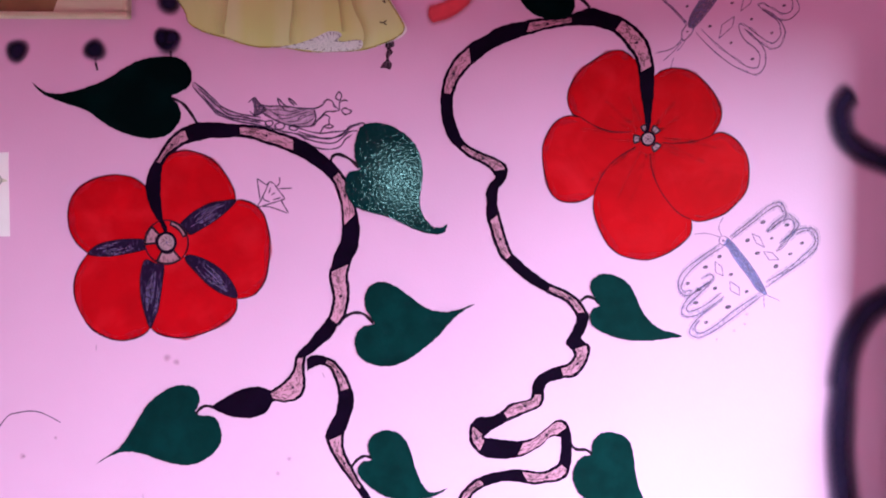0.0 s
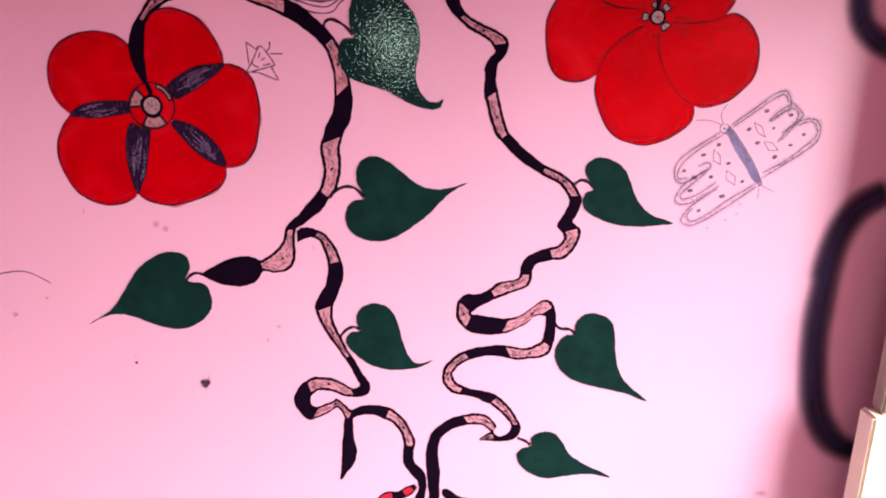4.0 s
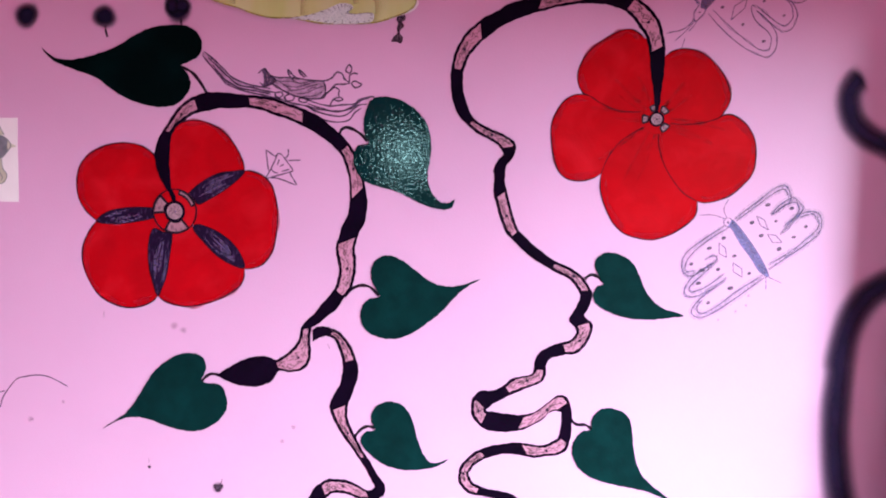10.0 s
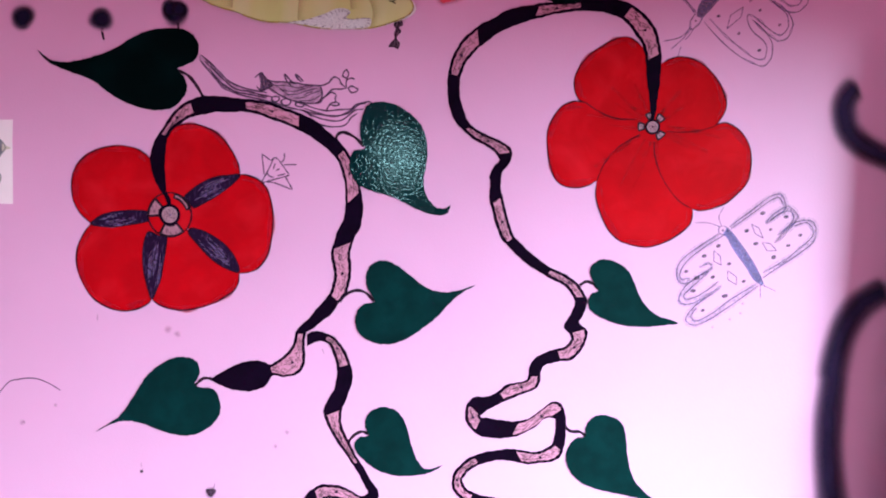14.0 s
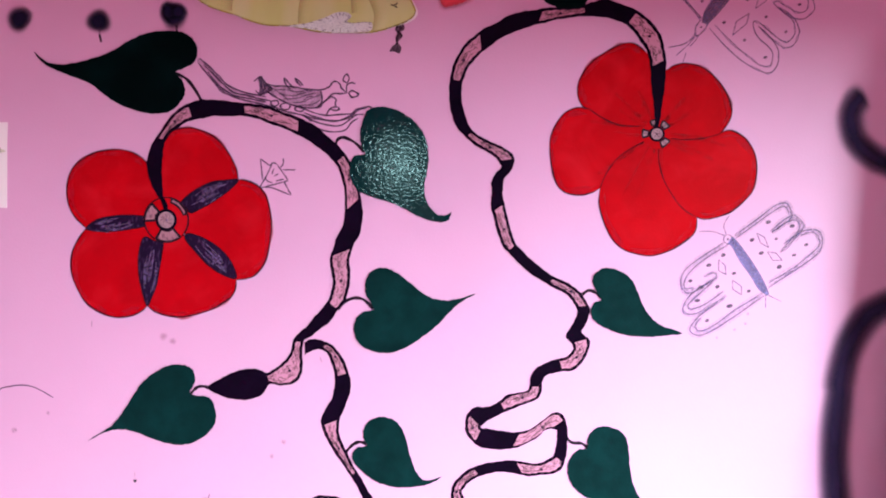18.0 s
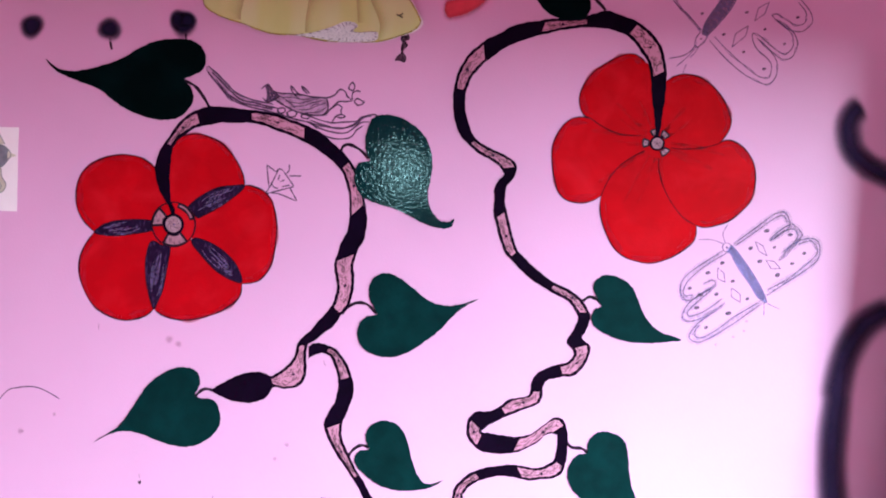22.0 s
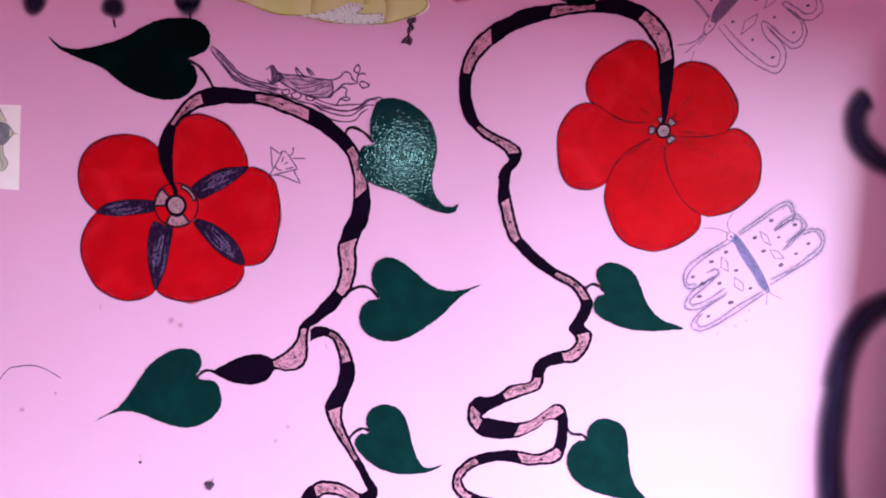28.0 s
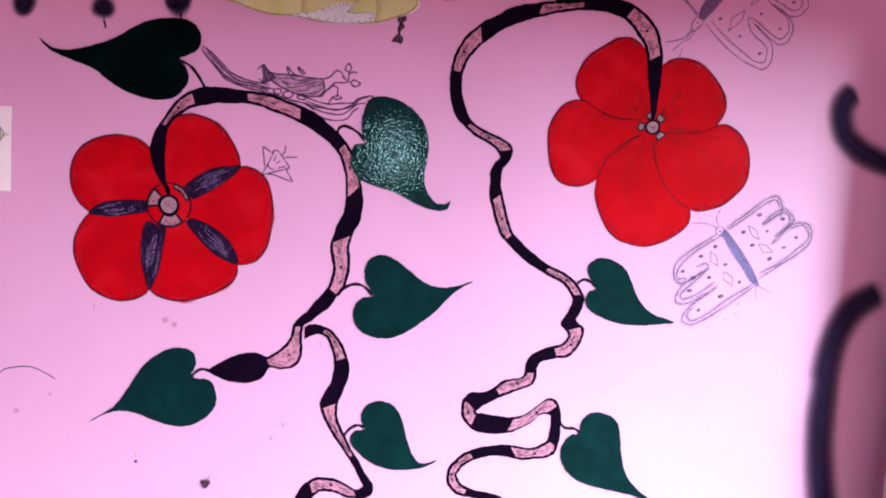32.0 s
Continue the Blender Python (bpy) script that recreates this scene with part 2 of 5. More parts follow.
CREASE = patchy(material("dark_red_crease", (0.20, 0.002, 0.008), 0.6, 0.2, 60.0, spec=0.1), 90, 0.0, 0.3)
LACE = tinted(material("printed_white_lace", (0.62, 0.58, 0.66), 0.5, 0.08, 60.0), (0.36, 0.34, 0.46), 420, 0.52, 0.62, (1, 1, 2.2), (0, 0.5, 0))
BROWN = material("brown_picture_print", (0.20, 0.10, 0.05), 0.3, 0.2, 12.0)
# Flat colour for the pale reflection in the picture glass.
GLASS_GLARE = material("pale_glass_glare", (0.55, 0.46, 0.38), 0.3, 0.1, 12.0)
INK = material("grey_card_print", (0.15, 0.13, 0.19), 0.55, 0.25, 90.0)
DUN = material("beige_card_print", (0.48, 0.38, 0.36), 0.55, 0.15, 60.0)


# ---- shapes on the wall: lengths in centimetres across (x) and up (z), y is out of the wall
def part(name, bm, mat, parent=None, label=""):
    me = bpy.data.meshes.new(name)
    bm.to_mesh(me)
    bm.free()
    me.materials.append(mat)
    ob = new(name, me)
    if parent:
        ob.parent = parent
    return tagged(ob, label)


def thing(name, label, category, group="", place=(0, 0, 0)):
    ob = new(name)
    ob.location = place
    return tagged(ob, label, category, group)


def spline(pts, closed=False, steps=6):
    """A smooth line through the given points, with every column carried along."""
    p, out = np.array(pts, float), []
    n = len(p)
    for i in range(n if closed else n - 1):
        a, b, c, d = (p[(i + k) % n] if closed else p[min(max(i + k, 0), n - 1)] for k in (-1, 0, 1, 2))
        for s in range(steps):
            u = s / steps
            out.append(0.5 * (2 * b + (c - a) * u + (2 * a - 5 * b + 4 * c - d) * u * u + (3 * b - a - 3 * c + d) * u ** 3))
    if not closed:
        out.append(p[-1])
    return np.array(out)


THIN = 0.2


def film(outline, y, steps=5, smooth=True, back=0.0006):
    """A skin of paint or paper: a face at y metres before the wall, with its edges turned back."""
    y = y * THIN if back > 0 else y
    line = spline([q[:2] for q in outline], True, steps) if smooth else np.array([q[:2] for q in outline], float)
    bm = bmesh.new()
    front = [bm.verts.new((x / 100, -y, z / 100)) for x, z in line]
    rear = [bm.verts.new((x / 100, back, z / 100)) for x, z in line]
    area = sum(a.co.x * b.co.z - b.co.x * a.co.z for a, b in zip(front, front[1:] + front[:1]))
    bm.faces.new(front if area > 0 else front[::-1])
    for i in range(len(front)):
        j = (i + 1) % len(front)
        q = [front[i], front[j], rear[j], rear[i]]
        bm.faces.new(q[::-1] if area > 0 else q)
    return bm


def across(line):
    """The unit normals of a line in the wall."""
    d = np.gradient(line[:, :2], axis=0)
    d /= np.maximum(np.linalg.norm(d, axis=1, keepdims=True), 1e-6)
    return np.stack([-d[:, 1], d[:, 0]], 1)


def ribbon(line, half, y, ramp=0.0, back=0.0004):
    """A painted stroke of the given half widths, its edges turned back to the wall."""
    y, ramp = (y * THIN, ramp * THIN) if back > 0 else (y, ramp)
    nor, bm, rows = across(line), bmesh.new(), []
    for i, (p, k) in enumerate(zip(line, nor)):
        a, b = p[:2] + k * half[i], p[:2] - k * half[i]
        h = -y - ramp * i / len(line)
        rows.append([bm.verts.new((a[0] / 100, back, a[1] / 100)), bm.verts.new((a[0] / 100, h, a[1] / 100)),
                     bm.verts.new((b[0] / 100, h, b[1] / 100)), bm.verts.new((b[0] / 100, back, b[1] / 100))])
    for r, s in zip(rows, rows[1:]):
        for k in range(3):
            bm.faces.new((r[k], r[k + 1], s[k + 1], s[k]))
    bm.faces.new(rows[0][::-1])
    bm.faces.new(rows[-1])
    bmesh.ops.recalc_face_normals(bm, faces=bm.faces)
    return bm


def stroke(name, pts, width, y, mat, parent, closed=False, taper=True, steps=6, seed=0):
    """A hand-drawn line, a little uneven."""
    line = spline(pts, closed, steps)
    if closed:
        line = np.vstack([line, line[:1]])
    t = np.linspace(0, 1, len(line))
    half = width / 2 * (0.9 + 0.22 * np.sin(17 * t + seed) * np.sin(5 * t + 2 * seed))
    if taper:
        half = half * np.clip(np.minimum(t, 1 - t) * 9 + 0.35, 0, 1)
    return part(name, ribbon(line, half, y), mat, parent)


def spray_band(name, pts, mat, parent, y=0.00012, grow=1.85):
    """A sprayed stroke that fades out to both sides and at its ends."""
    line = spline(pts, False, 8)
    nor, bm, rows = across(line), bmesh.new(), []
    lay = bm.verts.layers.float.new("cover")
    dist = np.r_[0, np.cumsum(np.linalg.norm(np.diff(line[:, :2], axis=0), axis=1))]
    for i, p in enumerate(line):
        end = min(dist[i], dist[-1] - dist[i]) / (0.5 * p[2])
        row = []
        for k in np.linspace(-1, 1, 13):
            q = p[:2] + nor[i] * p[2] / 2 * grow * k
            v = bm.verts.new((q[0] / 100, -y, q[1] / 100))
            v[lay] = max(0.0, 1 - abs(k) ** 1.6) * min(1.0, end)
            row.append(v)
        rows.append(row)
    for r, s in zip(rows, rows[1:]):
        for k in range(12):
            bm.faces.new((r[k], r[k + 1], s[k + 1], s[k]))
    bmesh.ops.recalc_face_normals(bm, faces=bm.faces)
    return part(name, bm, mat, parent)


def fold_band(name, pts, side, mat, parent, y):
    """A printed fold: dark along a sharp line and fading out to one side of it."""
    line = spline(pts, False, 6)
    nor, bm, rows = across(line), bmesh.new(), []
    lay = bm.verts.layers.float.new("cover")
    for p, k in zip(line, nor):
        row = []
        for f in np.linspace(0, 1, 7):
            q = p[:2] + np.array([side, 0.0]) * p[2] * f
            v = bm.verts.new((q[0] / 100, -y, q[1] / 100))
            v[lay] = (1 - f) ** 1.3
            row.append(v)
        rows.append(row)
    for r, t in zip(rows, rows[1:]):
        for k in range(6):
            bm.faces.new((r[k], r[k + 1], t[k + 1], t[k]))
    bmesh.ops.recalc_face_normals(bm, faces=bm.faces)
    return part(name, bm, mat, parent)


def spray_dot(name, x, z, width, mat, parent, y=0.00012, squash=1.0, seed=0):
    """A round sprayed dot, soft at the rim and not quite round."""
    bm = bmesh.new()
    lay = bm.verts.layers.float.new("cover")
    mid = bm.verts.new((x / 100, -y, z / 100))
    mid[lay] = 1.0
    last = None
    for k in range(1, 9):
        ring = []
        for j in range(28):
            a = j / 28 * math.tau
            r = width / 2 * 1.3 * k / 8 * (1 + 0.06 * math.sin(2 * a + seed) + 0.05 * math.sin(3 * a + 2.1 * seed))
            v = bm.verts.new(((x + r * math.cos(a)) / 100, -y, (z + r * squash * math.sin(a)) / 100))
            v[lay] = 1 - (k / 8) ** 1.8
            ring.append(v)
        for j in range(28):
            i = (j + 1) % 28
            bm.faces.new((mid, ring[j], ring[i]) if last is None else (last[j], ring[j], ring[i], last[i]))
        last = ring
    return part(name, bm, mat, parent)


def box(lo, hi, bevel=0.0):
    bm = bmesh.new()
    bmesh.ops.create_cube(bm, size=1.0)
    for v in bm.verts:
        v.co = [(a + b) / 2 + c * (b - a) for a, b, c in zip(lo, hi, v.co)]
    if bevel:
        bmesh.ops.bevel(bm, geom=bm.edges[:], offset=bevel, segments=2, affect="EDGES")
    return bm


def merged(*pieces):
    """Several boxes in one mesh."""
    me, out = bpy.data.meshes.new("join"), bmesh.new()
    for b in pieces:
        b.to_mesh(me)
        out.from_mesh(me)
        b.free()
    bpy.data.meshes.remove(me)
    return out


# ---- the room
def setting(name, bm, mat, label, category):
    return tagged(part(name, bm, mat), label, category, kind="structure")


def pierced(axis, at, thick, lo, hi, hole):
    """A wall square to x or y with one opening: four blocks round the hole, given as (from, to, bottom, top)."""
    a, b, c, d = hole
    cuts = [(lo, a, 0.0, 2.7), (b, hi, 0.0, 2.7), (a, b, 0.0, c), (a, b, d, 2.7)]
    if axis == "x":
        return merged(*(box((at, p, r), (at + thick, q, s)) for p, q, r, s in cuts))
    return merged(*(box((p, at - thick, r), (q, at, s)) for p, q, r, s in cuts))


LEFT, REAR = -2.3, -3.2
setting("wall_north", box((LEFT - 0.2, 0.0, 0.0), (RIGHT + 0.2, 0.2, 2.7)), PINK, "pink painted plaster wall carrying a hand-painted mural", "wall")
setting("wall_east", pierced("x", RIGHT, 0.2, REAR, -0.0, (-2.20, -0.21, 0.06, 1.68)), PLAIN, "pink plastered wall with a window opening", "wall")
setting("wall_west", box((LEFT - 0.2, REAR, 0.0), (LEFT, -0.0, 2.7)), PLAIN, "pink plastered wall of the room", "wall")
setting("wall_south", pierced("y", REAR, 0.2, LEFT - 0.2, RIGHT + 0.2, (-0.54, -0.18, 1.47, 1.85)), PLAIN, "pink plastered wall with a window opening", "wall")
# Floor and ceiling are unseen and serve as reflectors for the mural wall.
setting("floor", box((LEFT - 0.2, REAR - 0.2, -0.1), (RIGHT + 0.2, 0.2, 0.0)), CONCRETE, "unseen floor of the room, pale to bounce light up the wall", "floor")
setting("ceiling", box((LEFT - 0.2, REAR - 0.2, 2.7), (RIGHT + 0.2, 0.2, 2.8)), WHITE, "unseen ceiling of the room, pink to warm the bounced light", "ceiling")

# opened window leaf beside the mural, hinged on the east wall
leaf_low = thing("window_leaf", "cream painted wooden window leaf standing open beside the mural", "window", place=(0, 0, 0))
part("stile", box((0.565, -0.080, 0.62), (0.602, -0.046, 1.106), 0.003), CREAM, leaf_low)
part("stile", box((0.738, -0.080, 0.62), (0.7795, -0.046, 1.106), 0.003), CREAM, leaf_low)
part("rail", box((0.602, -0.078, 1.076), (0.738, -0.048, 1.106), 0.003), CREAM, leaf_low)
part("rail", box((0.602, -0.078, 0.62), (0.738, -0.048, 0.67), 0.003), CREAM, leaf_low)
part("panel", box((0.600, -0.070, 0.668), (0.74, -0.056, 1.088), 0.002), CREAM, leaf_low)
leaf_high = thing("window_shutter", "weathered grey window shutter with a pale latch above the cream leaf", "window shutter")
# Height above the latch is unseen, added to shade the wall strip beside it.
part("stile", box((0.577, -0.072, 1.1065), (0.597, -0.046, 1.68), 0.003), GREY, leaf_high)
part("panel", box((0.597, -0.066, 1.1065), (0.7795, -0.054, 1.678), 0.002), GREY, leaf_high)
part("latch", box((0.571, -0.080, 1.2), (0.593, -0.0725, 1.218), 0.002), METAL, leaf_high, "pale metal latch")


# ---- the mural


def leaf(outline, stalk, gloss, label):
    ob = thing("painted_leaf", label, "painted leaf", "painted leaves of the mural")
    rim = spline(outline, True, 6)
    n = np.arange(len(rim))
    rough = 0.045 * np.sin(n * 1.9 + outline[0][0]) * np.sin(n * 0.63 + outline[0][1]) + 0.025 * np.sin(n * 4.1)
    rim = rim + across(rim) * rough[:, None]
    part("blade", film([tuple(q) for q in rim], 0.0045, smooth=False), (GREEN, SHADED_GREEN, GLOSSY)[gloss], ob)
    if stalk:
        stroke("stalk", stalk, 0.42, 0.0017, STALK, ob, taper=False)


def flower_bloom(centre, petals, sepals, label):
    """A five-petalled bloom; each petal has its free rim and its inner edge towards the next one."""
    ob = thing("painted_flower", label, "painted flower", "painted flowers of the mural")
    c = np.array(centre)
    rnd = random.Random(3)
    for k, (rim, inner) in enumerate(petals):
        shape = [tuple(q) for q in spline(rim, False, 6)] + inner + [centre]
        if k == 0:
            shape += [(-30.9, 142.5), (-31.6, 145.5)] if sepals else [(28.4, 156), (28.1, 160.5), (27.6, 162.4)]
        if k == 1:
            shape += [(-31.0, 143.8), (-31.2, 147.7)] if sepals else [(28.6, 157.5), (28.8, 160.9)]
        part("petal", film(shape, 0.0006 + 0.00006 * k, smooth=False), RED, ob)
        stroke("petal_outline", rim, 0.22 if sepals else 0.19, 0.00115 + 0.00002 * k, OUTLINE, ob, seed=k)
        edge, tip = spline(rim, False, 6), np.array(rim).mean(0)
        inside = edge + (tip - edge) * 0.11
        half = 0.34 + 0.16 * np.sin(np.arange(len(inside)) * 0.37 + k)
        part("paler_rim", ribbon(inside, half * np.clip(np.minimum(np.arange(len(inside)), np.arange(len(inside))[::-1]) / 8, 0.05, 1), 0.00100 + 0.00002 * k), ROSE, ob)
        if not sepals:
            stroke("petal_edge", [rim[-1]] + inner, 0.18, 0.00128 + 0.00002 * k, CREASE, ob, taper=False, seed=k)
            stroke("petal_edge", [rim[-1]] + inner, 0.11, 0.00134 + 0.00002 * k, OUTLINE, ob, seed=k)
            for j in range(5):
                f = rnd.uniform(-0.5, 0.5)
                far = tip + np.array([-(tip - c)[1], (tip - c)[0]]) * f
                stop = rnd.uniform(0.3, 0.75)
                bow = np.array([-(far - c)[1], (far - c)[0]]) * rnd.uniform(-0.05, 0.05)
                way = [tuple(c + (far - c) * u + bow * math.sin(math.pi * u / stop)) for u in (0.1, stop * 0.4, stop * 0.75, stop)]
                stroke("crease", way, rnd.uniform(0.2, 0.5), 0.00121 + 0.00002 * k, CREASE, ob, seed=j + k)
    for k, p in enumerate(sepals):
        part("sepal", film(p, 0.0013, 5), SEPAL, ob)
        stroke("sepal_outline", p, 0.16, 0.0015, OUTLINE, ob, closed=True, taper=False)
        tip, end = np.array(p[0]), np.array(p[len(p) // 2])
        body = np.array(p).mean(0)
        width = np.array([-(end - tip)[1], (end - tip)[0]]) / np.linalg.norm(end - tip)
        for j in range(7):
            f, a0 = ((j * 0.37 + k * 0.21) % 1) * 2 - 1, 0.16 + 0.05 * ((j * 3 + k) % 5)
            a1, bow = a0 + 0.26 + 0.08 * ((j * 2 + k) % 4), body - (tip + end) / 2
            run = [tuple(tip + (end - tip) * u + bow * math.sin(math.pi * u) + width * f * 0.95 * math.sin(math.pi * u)) for u in np.linspace(a0, min(a1, 0.86), 4)]
            stroke("pencil_streak", run, 0.12, 0.00146, STREAK, ob, seed=j + k)
    cx, cz = centre
    r = 2.75 if sepals else 1.75
    ring = lambda rad, n=28, a0=0.0, a1=math.tau: [(cx + rad * math.cos(a0 + (a1 - a0) * i / n), cz + rad * math.sin(a0 + (a1 - a0) * i / n)) for i in range(n + 1)]
    part("centre_ring", film(ring(r)[:-1], 0.00155, smooth=False), RED, ob)
    if sepals:
        stroke("ring_outline", ring(r)[:-1], 0.24, 0.0017, OUTLINE, ob, closed=True, taper=False, steps=2)
    spans = [(0.35, 1.35), (2.35, 3.25), (4.25, 5.45)] if sepals else [(0.60, 1.22), (1.72, 2.14), (2.86, 3.46), (5.16, 5.86)]
    core = r * (0.49 if sepals else 0.52)
    for k, (a0, a1) in enumerate(spans):
        near = r * 0.8 if sepals and k == 0 else core * (1.0 if sepals else 1.12)
        shape = ring(r * 0.97, 6, a0, a1) + ring(near, 6, a1, a0)
        part("hatched_sector", film(shape, 0.00168, smooth=False), HATCH if sepals else PALE, ob)
        stroke("sector_outline", shape, 0.3 if sepals else 0.22, 0.0021, STALK, ob, closed=True, taper=False, steps=1)
        if not sepals:
            mid = [(cx + q * math.cos((a0 + a1) / 2 + w), cz + q * math.sin((a0 + a1) / 2 + w)) for q, w in ((near * 1.15, 0.1), (r * 0.75, -0.08), (r * 0.9, 0.06))]
            stroke("sector_hatch", mid, 0.1, 0.0021, SCRIBBLE, ob)
    if not sepals:
        for a in (0.0, 2.5, 4.3):
            stroke("ring_outline", ring(r * 1.0, 5, a - 0.3, a + 0.3), 0.1, 0.00172, CREASE, ob, steps=2)
    part("core_rim", film(ring(core)[:-1], 0.0030, smooth=False), BLACK, ob)
    part("core", film(ring(core * (0.74 if sepals else 0.72))[:-1], 0.0032, smooth=False), PALE, ob)
    runs = [[(cx + core * 0.6 * f * math.cos(2.4 * j + f), cz + core * 0.6 * f * math.sin(2.4 * j + f)) for f in (0.35, 0.65, 0.95)] for j in range(7)]
    part("core_scribble", strokes_joined(runs, 0.08, 0.0033), SCRIBBLE, ob)
    part("core_dot", film(ring(r * 0.07, 10)[:-1], 0.0034, smooth=False), STALK if not sepals else STREAK, ob)


vine_count = 0


def skin(rows, y, back=0.0004):
    """A strip of paint between two edges, given row by row, its rims turned back to the wall."""
    bm, made = bmesh.new(), []
    for xa, za, xb, zb in rows:
        made.append([bm.verts.new((q[0] / 100, d, q[1] / 100)) for q, d in (((xa, za), back), ((xa, za), -y * THIN), ((xb, zb), -y * THIN), ((xb, zb), back))])
    for r, t in zip(made, made[1:]):
        for k in range(3):
            bm.faces.new((r[k], r[k + 1], t[k + 1], t[k]))
    bm.faces.new(made[0][::-1])
    bm.faces.new(made[-1])
    bmesh.ops.recalc_face_normals(bm, faces=bm.faces)
    return bm


def strokes_joined(runs, width, y):
    """Several short pencil strokes of one scribble."""
    out = []
    for pts in runs:
        line = spline(pts, False, 3)
        out.append(ribbon(line, np.full(len(line), width / 2), y))
    return merged(*out)


def vine(run, bands, label):
    """A painted stem: rows of both edges (x, z, x, z); bands of bare wall from and to a place on either edge."""
    global vine_count
    ob = thing("painted_vine", label, "painted vine", "painted vines of the mural")
    steps = 7
    line = spline(run, False, steps)
    n = np.arange(len(line))
    brush = 0.05 * np.sin(n * 0.83 + vine_count) * np.sin(n * 0.31 + 2.0)
    over = (line[:, :2] - line[:, 2:]) / np.maximum(np.linalg.norm(line[:, :2] - line[:, 2:], axis=1, keepdims=True), 1e-6)
    edged = np.hstack([line[:, :2] + over * brush[:, None], line[:, 2:] + over * brush[::-1, None]])
    part("stroke", skin(edged, 0.00190 + 0.00012 * vine_count), BLACK, ob)
    at = n / steps
    rnd = random.Random(7 + vine_count)
    for a0, b0, a1, b1 in bands:
        m = max(9, int(max(a1 - a0, b1 - b0) * 5))
        first = np.stack([np.interp(np.linspace(a0, a1, m), at, line[:, c]) for c in range(2)], 1)
        second = np.stack([np.interp(np.linspace(b0, b1, m), at, line[:, c]) for c in (2, 3)], 1)
        span = np.linalg.norm(first - second, axis=1, keepdims=True)
        rim = np.minimum(0.40 + 0.05 * np.sin(1.7 * np.arange(m) + a0)[:, None], span * 0.32)
        inward = (second - first) / np.maximum(span, 1e-6)
        first, second = first + inward * rim, second - inward * rim
        part("pale_band", skin(np.hstack([first, second]), 0.0028 + 0.00004 * vine_count), BAND, ob)
        runs = []
        for k in range(int(8 + m * 1.8)):
            i0 = rnd.randrange(0, m - 3)
            f = rnd.uniform(0.12, 0.88)
            length = rnd.randrange(2, 5)
            pts = []
            for j in range(i0, min(i0 + length, m)):
                g = min(max(f + rnd.uniform(-0.16, 0.16), 0.1), 0.9)
                pts.append(tuple(first[j] * (1 - g) + second[j] * g))
            runs.append(pts)
        part("scribble", strokes_joined(runs, 0.075, 0.0034 + 0.00004 * vine_count), SCRIBBLE, ob, "brown pencil scribble")
        mid = (first[m // 2] + second[m // 2]) / 2
        dot = [(mid[0] + 0.19 * math.cos(q), mid[1] + 0.16 * math.sin(q)) for q in np.linspace(0, math.tau, 9)[:-1]]
        part("dot", film(dot, 0.0038 + 0.00004 * vine_count), SEPAL, ob)
    vine_count += 1


leaf([(-47.1, 159.4), (-45.5, 158.3), (-43.3, 158.1), (-40.4, 158.8), (-37.6, 159.9), (-35.4, 161.3), (-33.3, 162.3), (-31.1, 162.7), (-29, 162.7), (-27.6, 162), (-26.9, 160.7), (-27.2, 159.2), (-28.4, 158.4), (-29.5, 157.8), (-28.6, 156.9), (-28.2, 155.5), (-28.8, 154.2), (-30, 153.1), (-32.1, 152.7), (-34.3, 153), (-36.4, 153.7), (-38.2, 154.7), (-40.1, 156), (-42.6, 156.8), (-44.4, 157.4), (-45.9, 158.1)], [(-29.5, 157.7), (-28.1, 157.1), (-27, 155.9), (-26.1, 154.5)], 1, 'green painted heart-shaped leaf with a long curved tip, its colour darkened for shade')
leaf([(-5.8, 154.5), (-4.4, 155), (-2.3, 154.7), (-0.2, 153.5), (1.2, 151.8), (1.8, 149.5), (1.7, 147.4), (1.5, 145.7), (1.9, 144), (3.1, 142.6), (4.3, 142.5), (4.9, 142.9), (4.6, 141.9), (3.4, 141.6), (1.4, 142), (-0.7, 142.9), (-2.1, 143.5), (-4.2, 144), (-5.6, 144.4), (-6.7, 145), (-7.6, 146.5), (-7.6, 148.1), (-7.1, 149), (-5.9, 149.3), (-6.4, 150.3), (-6.6, 151.9), (-6.3, 153.4)], [(-6, 149.5), (-7.1, 150.5), (-8.5, 151.1), (-9.3, 150.8), (-9.5, 150.1)], 2, 'glossy dark green painted heart leaf catching the light')
leaf([(-3.8, 130.6), (-4.8, 132.2), (-5, 133.8), (-4.4, 135.1), (-3, 135.7), (-1.3, 135.2), (0.5, 134), (2.6, 132.6), (4.7, 132.2), (6.7, 132.6), (8.5, 133.3), (6.7, 132.1), (5.4, 130.8), (4, 129.1), (2.3, 127.6), (0.6, 126.3), (-1.4, 125.4), (-3.5, 125.4), (-5.3, 126.2), (-6.1, 127.7), (-5.9, 129.3), (-5, 130.2)], [(-3.9, 130.6), (-5, 131.6), (-6.2, 131.8), (-7.3, 131.3), (-8.2, 130.3)], 0, 'green painted heart leaf with a pointed tip')
leaf([(23.4, 133.5), (22.4, 135.2), (22.4, 136.4), (23.6, 137.3), (25.3, 137.1), (26.8, 136.2), (27.7, 134.7), (28.45, 133.1), (29.45, 131.8), (30.8, 130.85), (33.3, 130.1), (31.5, 129.7), (29.5, 129.4), (26.8, 129.4), (24.5, 130), (22.8, 130.9), (22.3, 132), (22.7, 133.1)], [(23.5, 133.7), (22.7, 134.3), (21.9, 134.5), (21.2, 134)], 0, 'small green painted heart leaf on a short stalk')
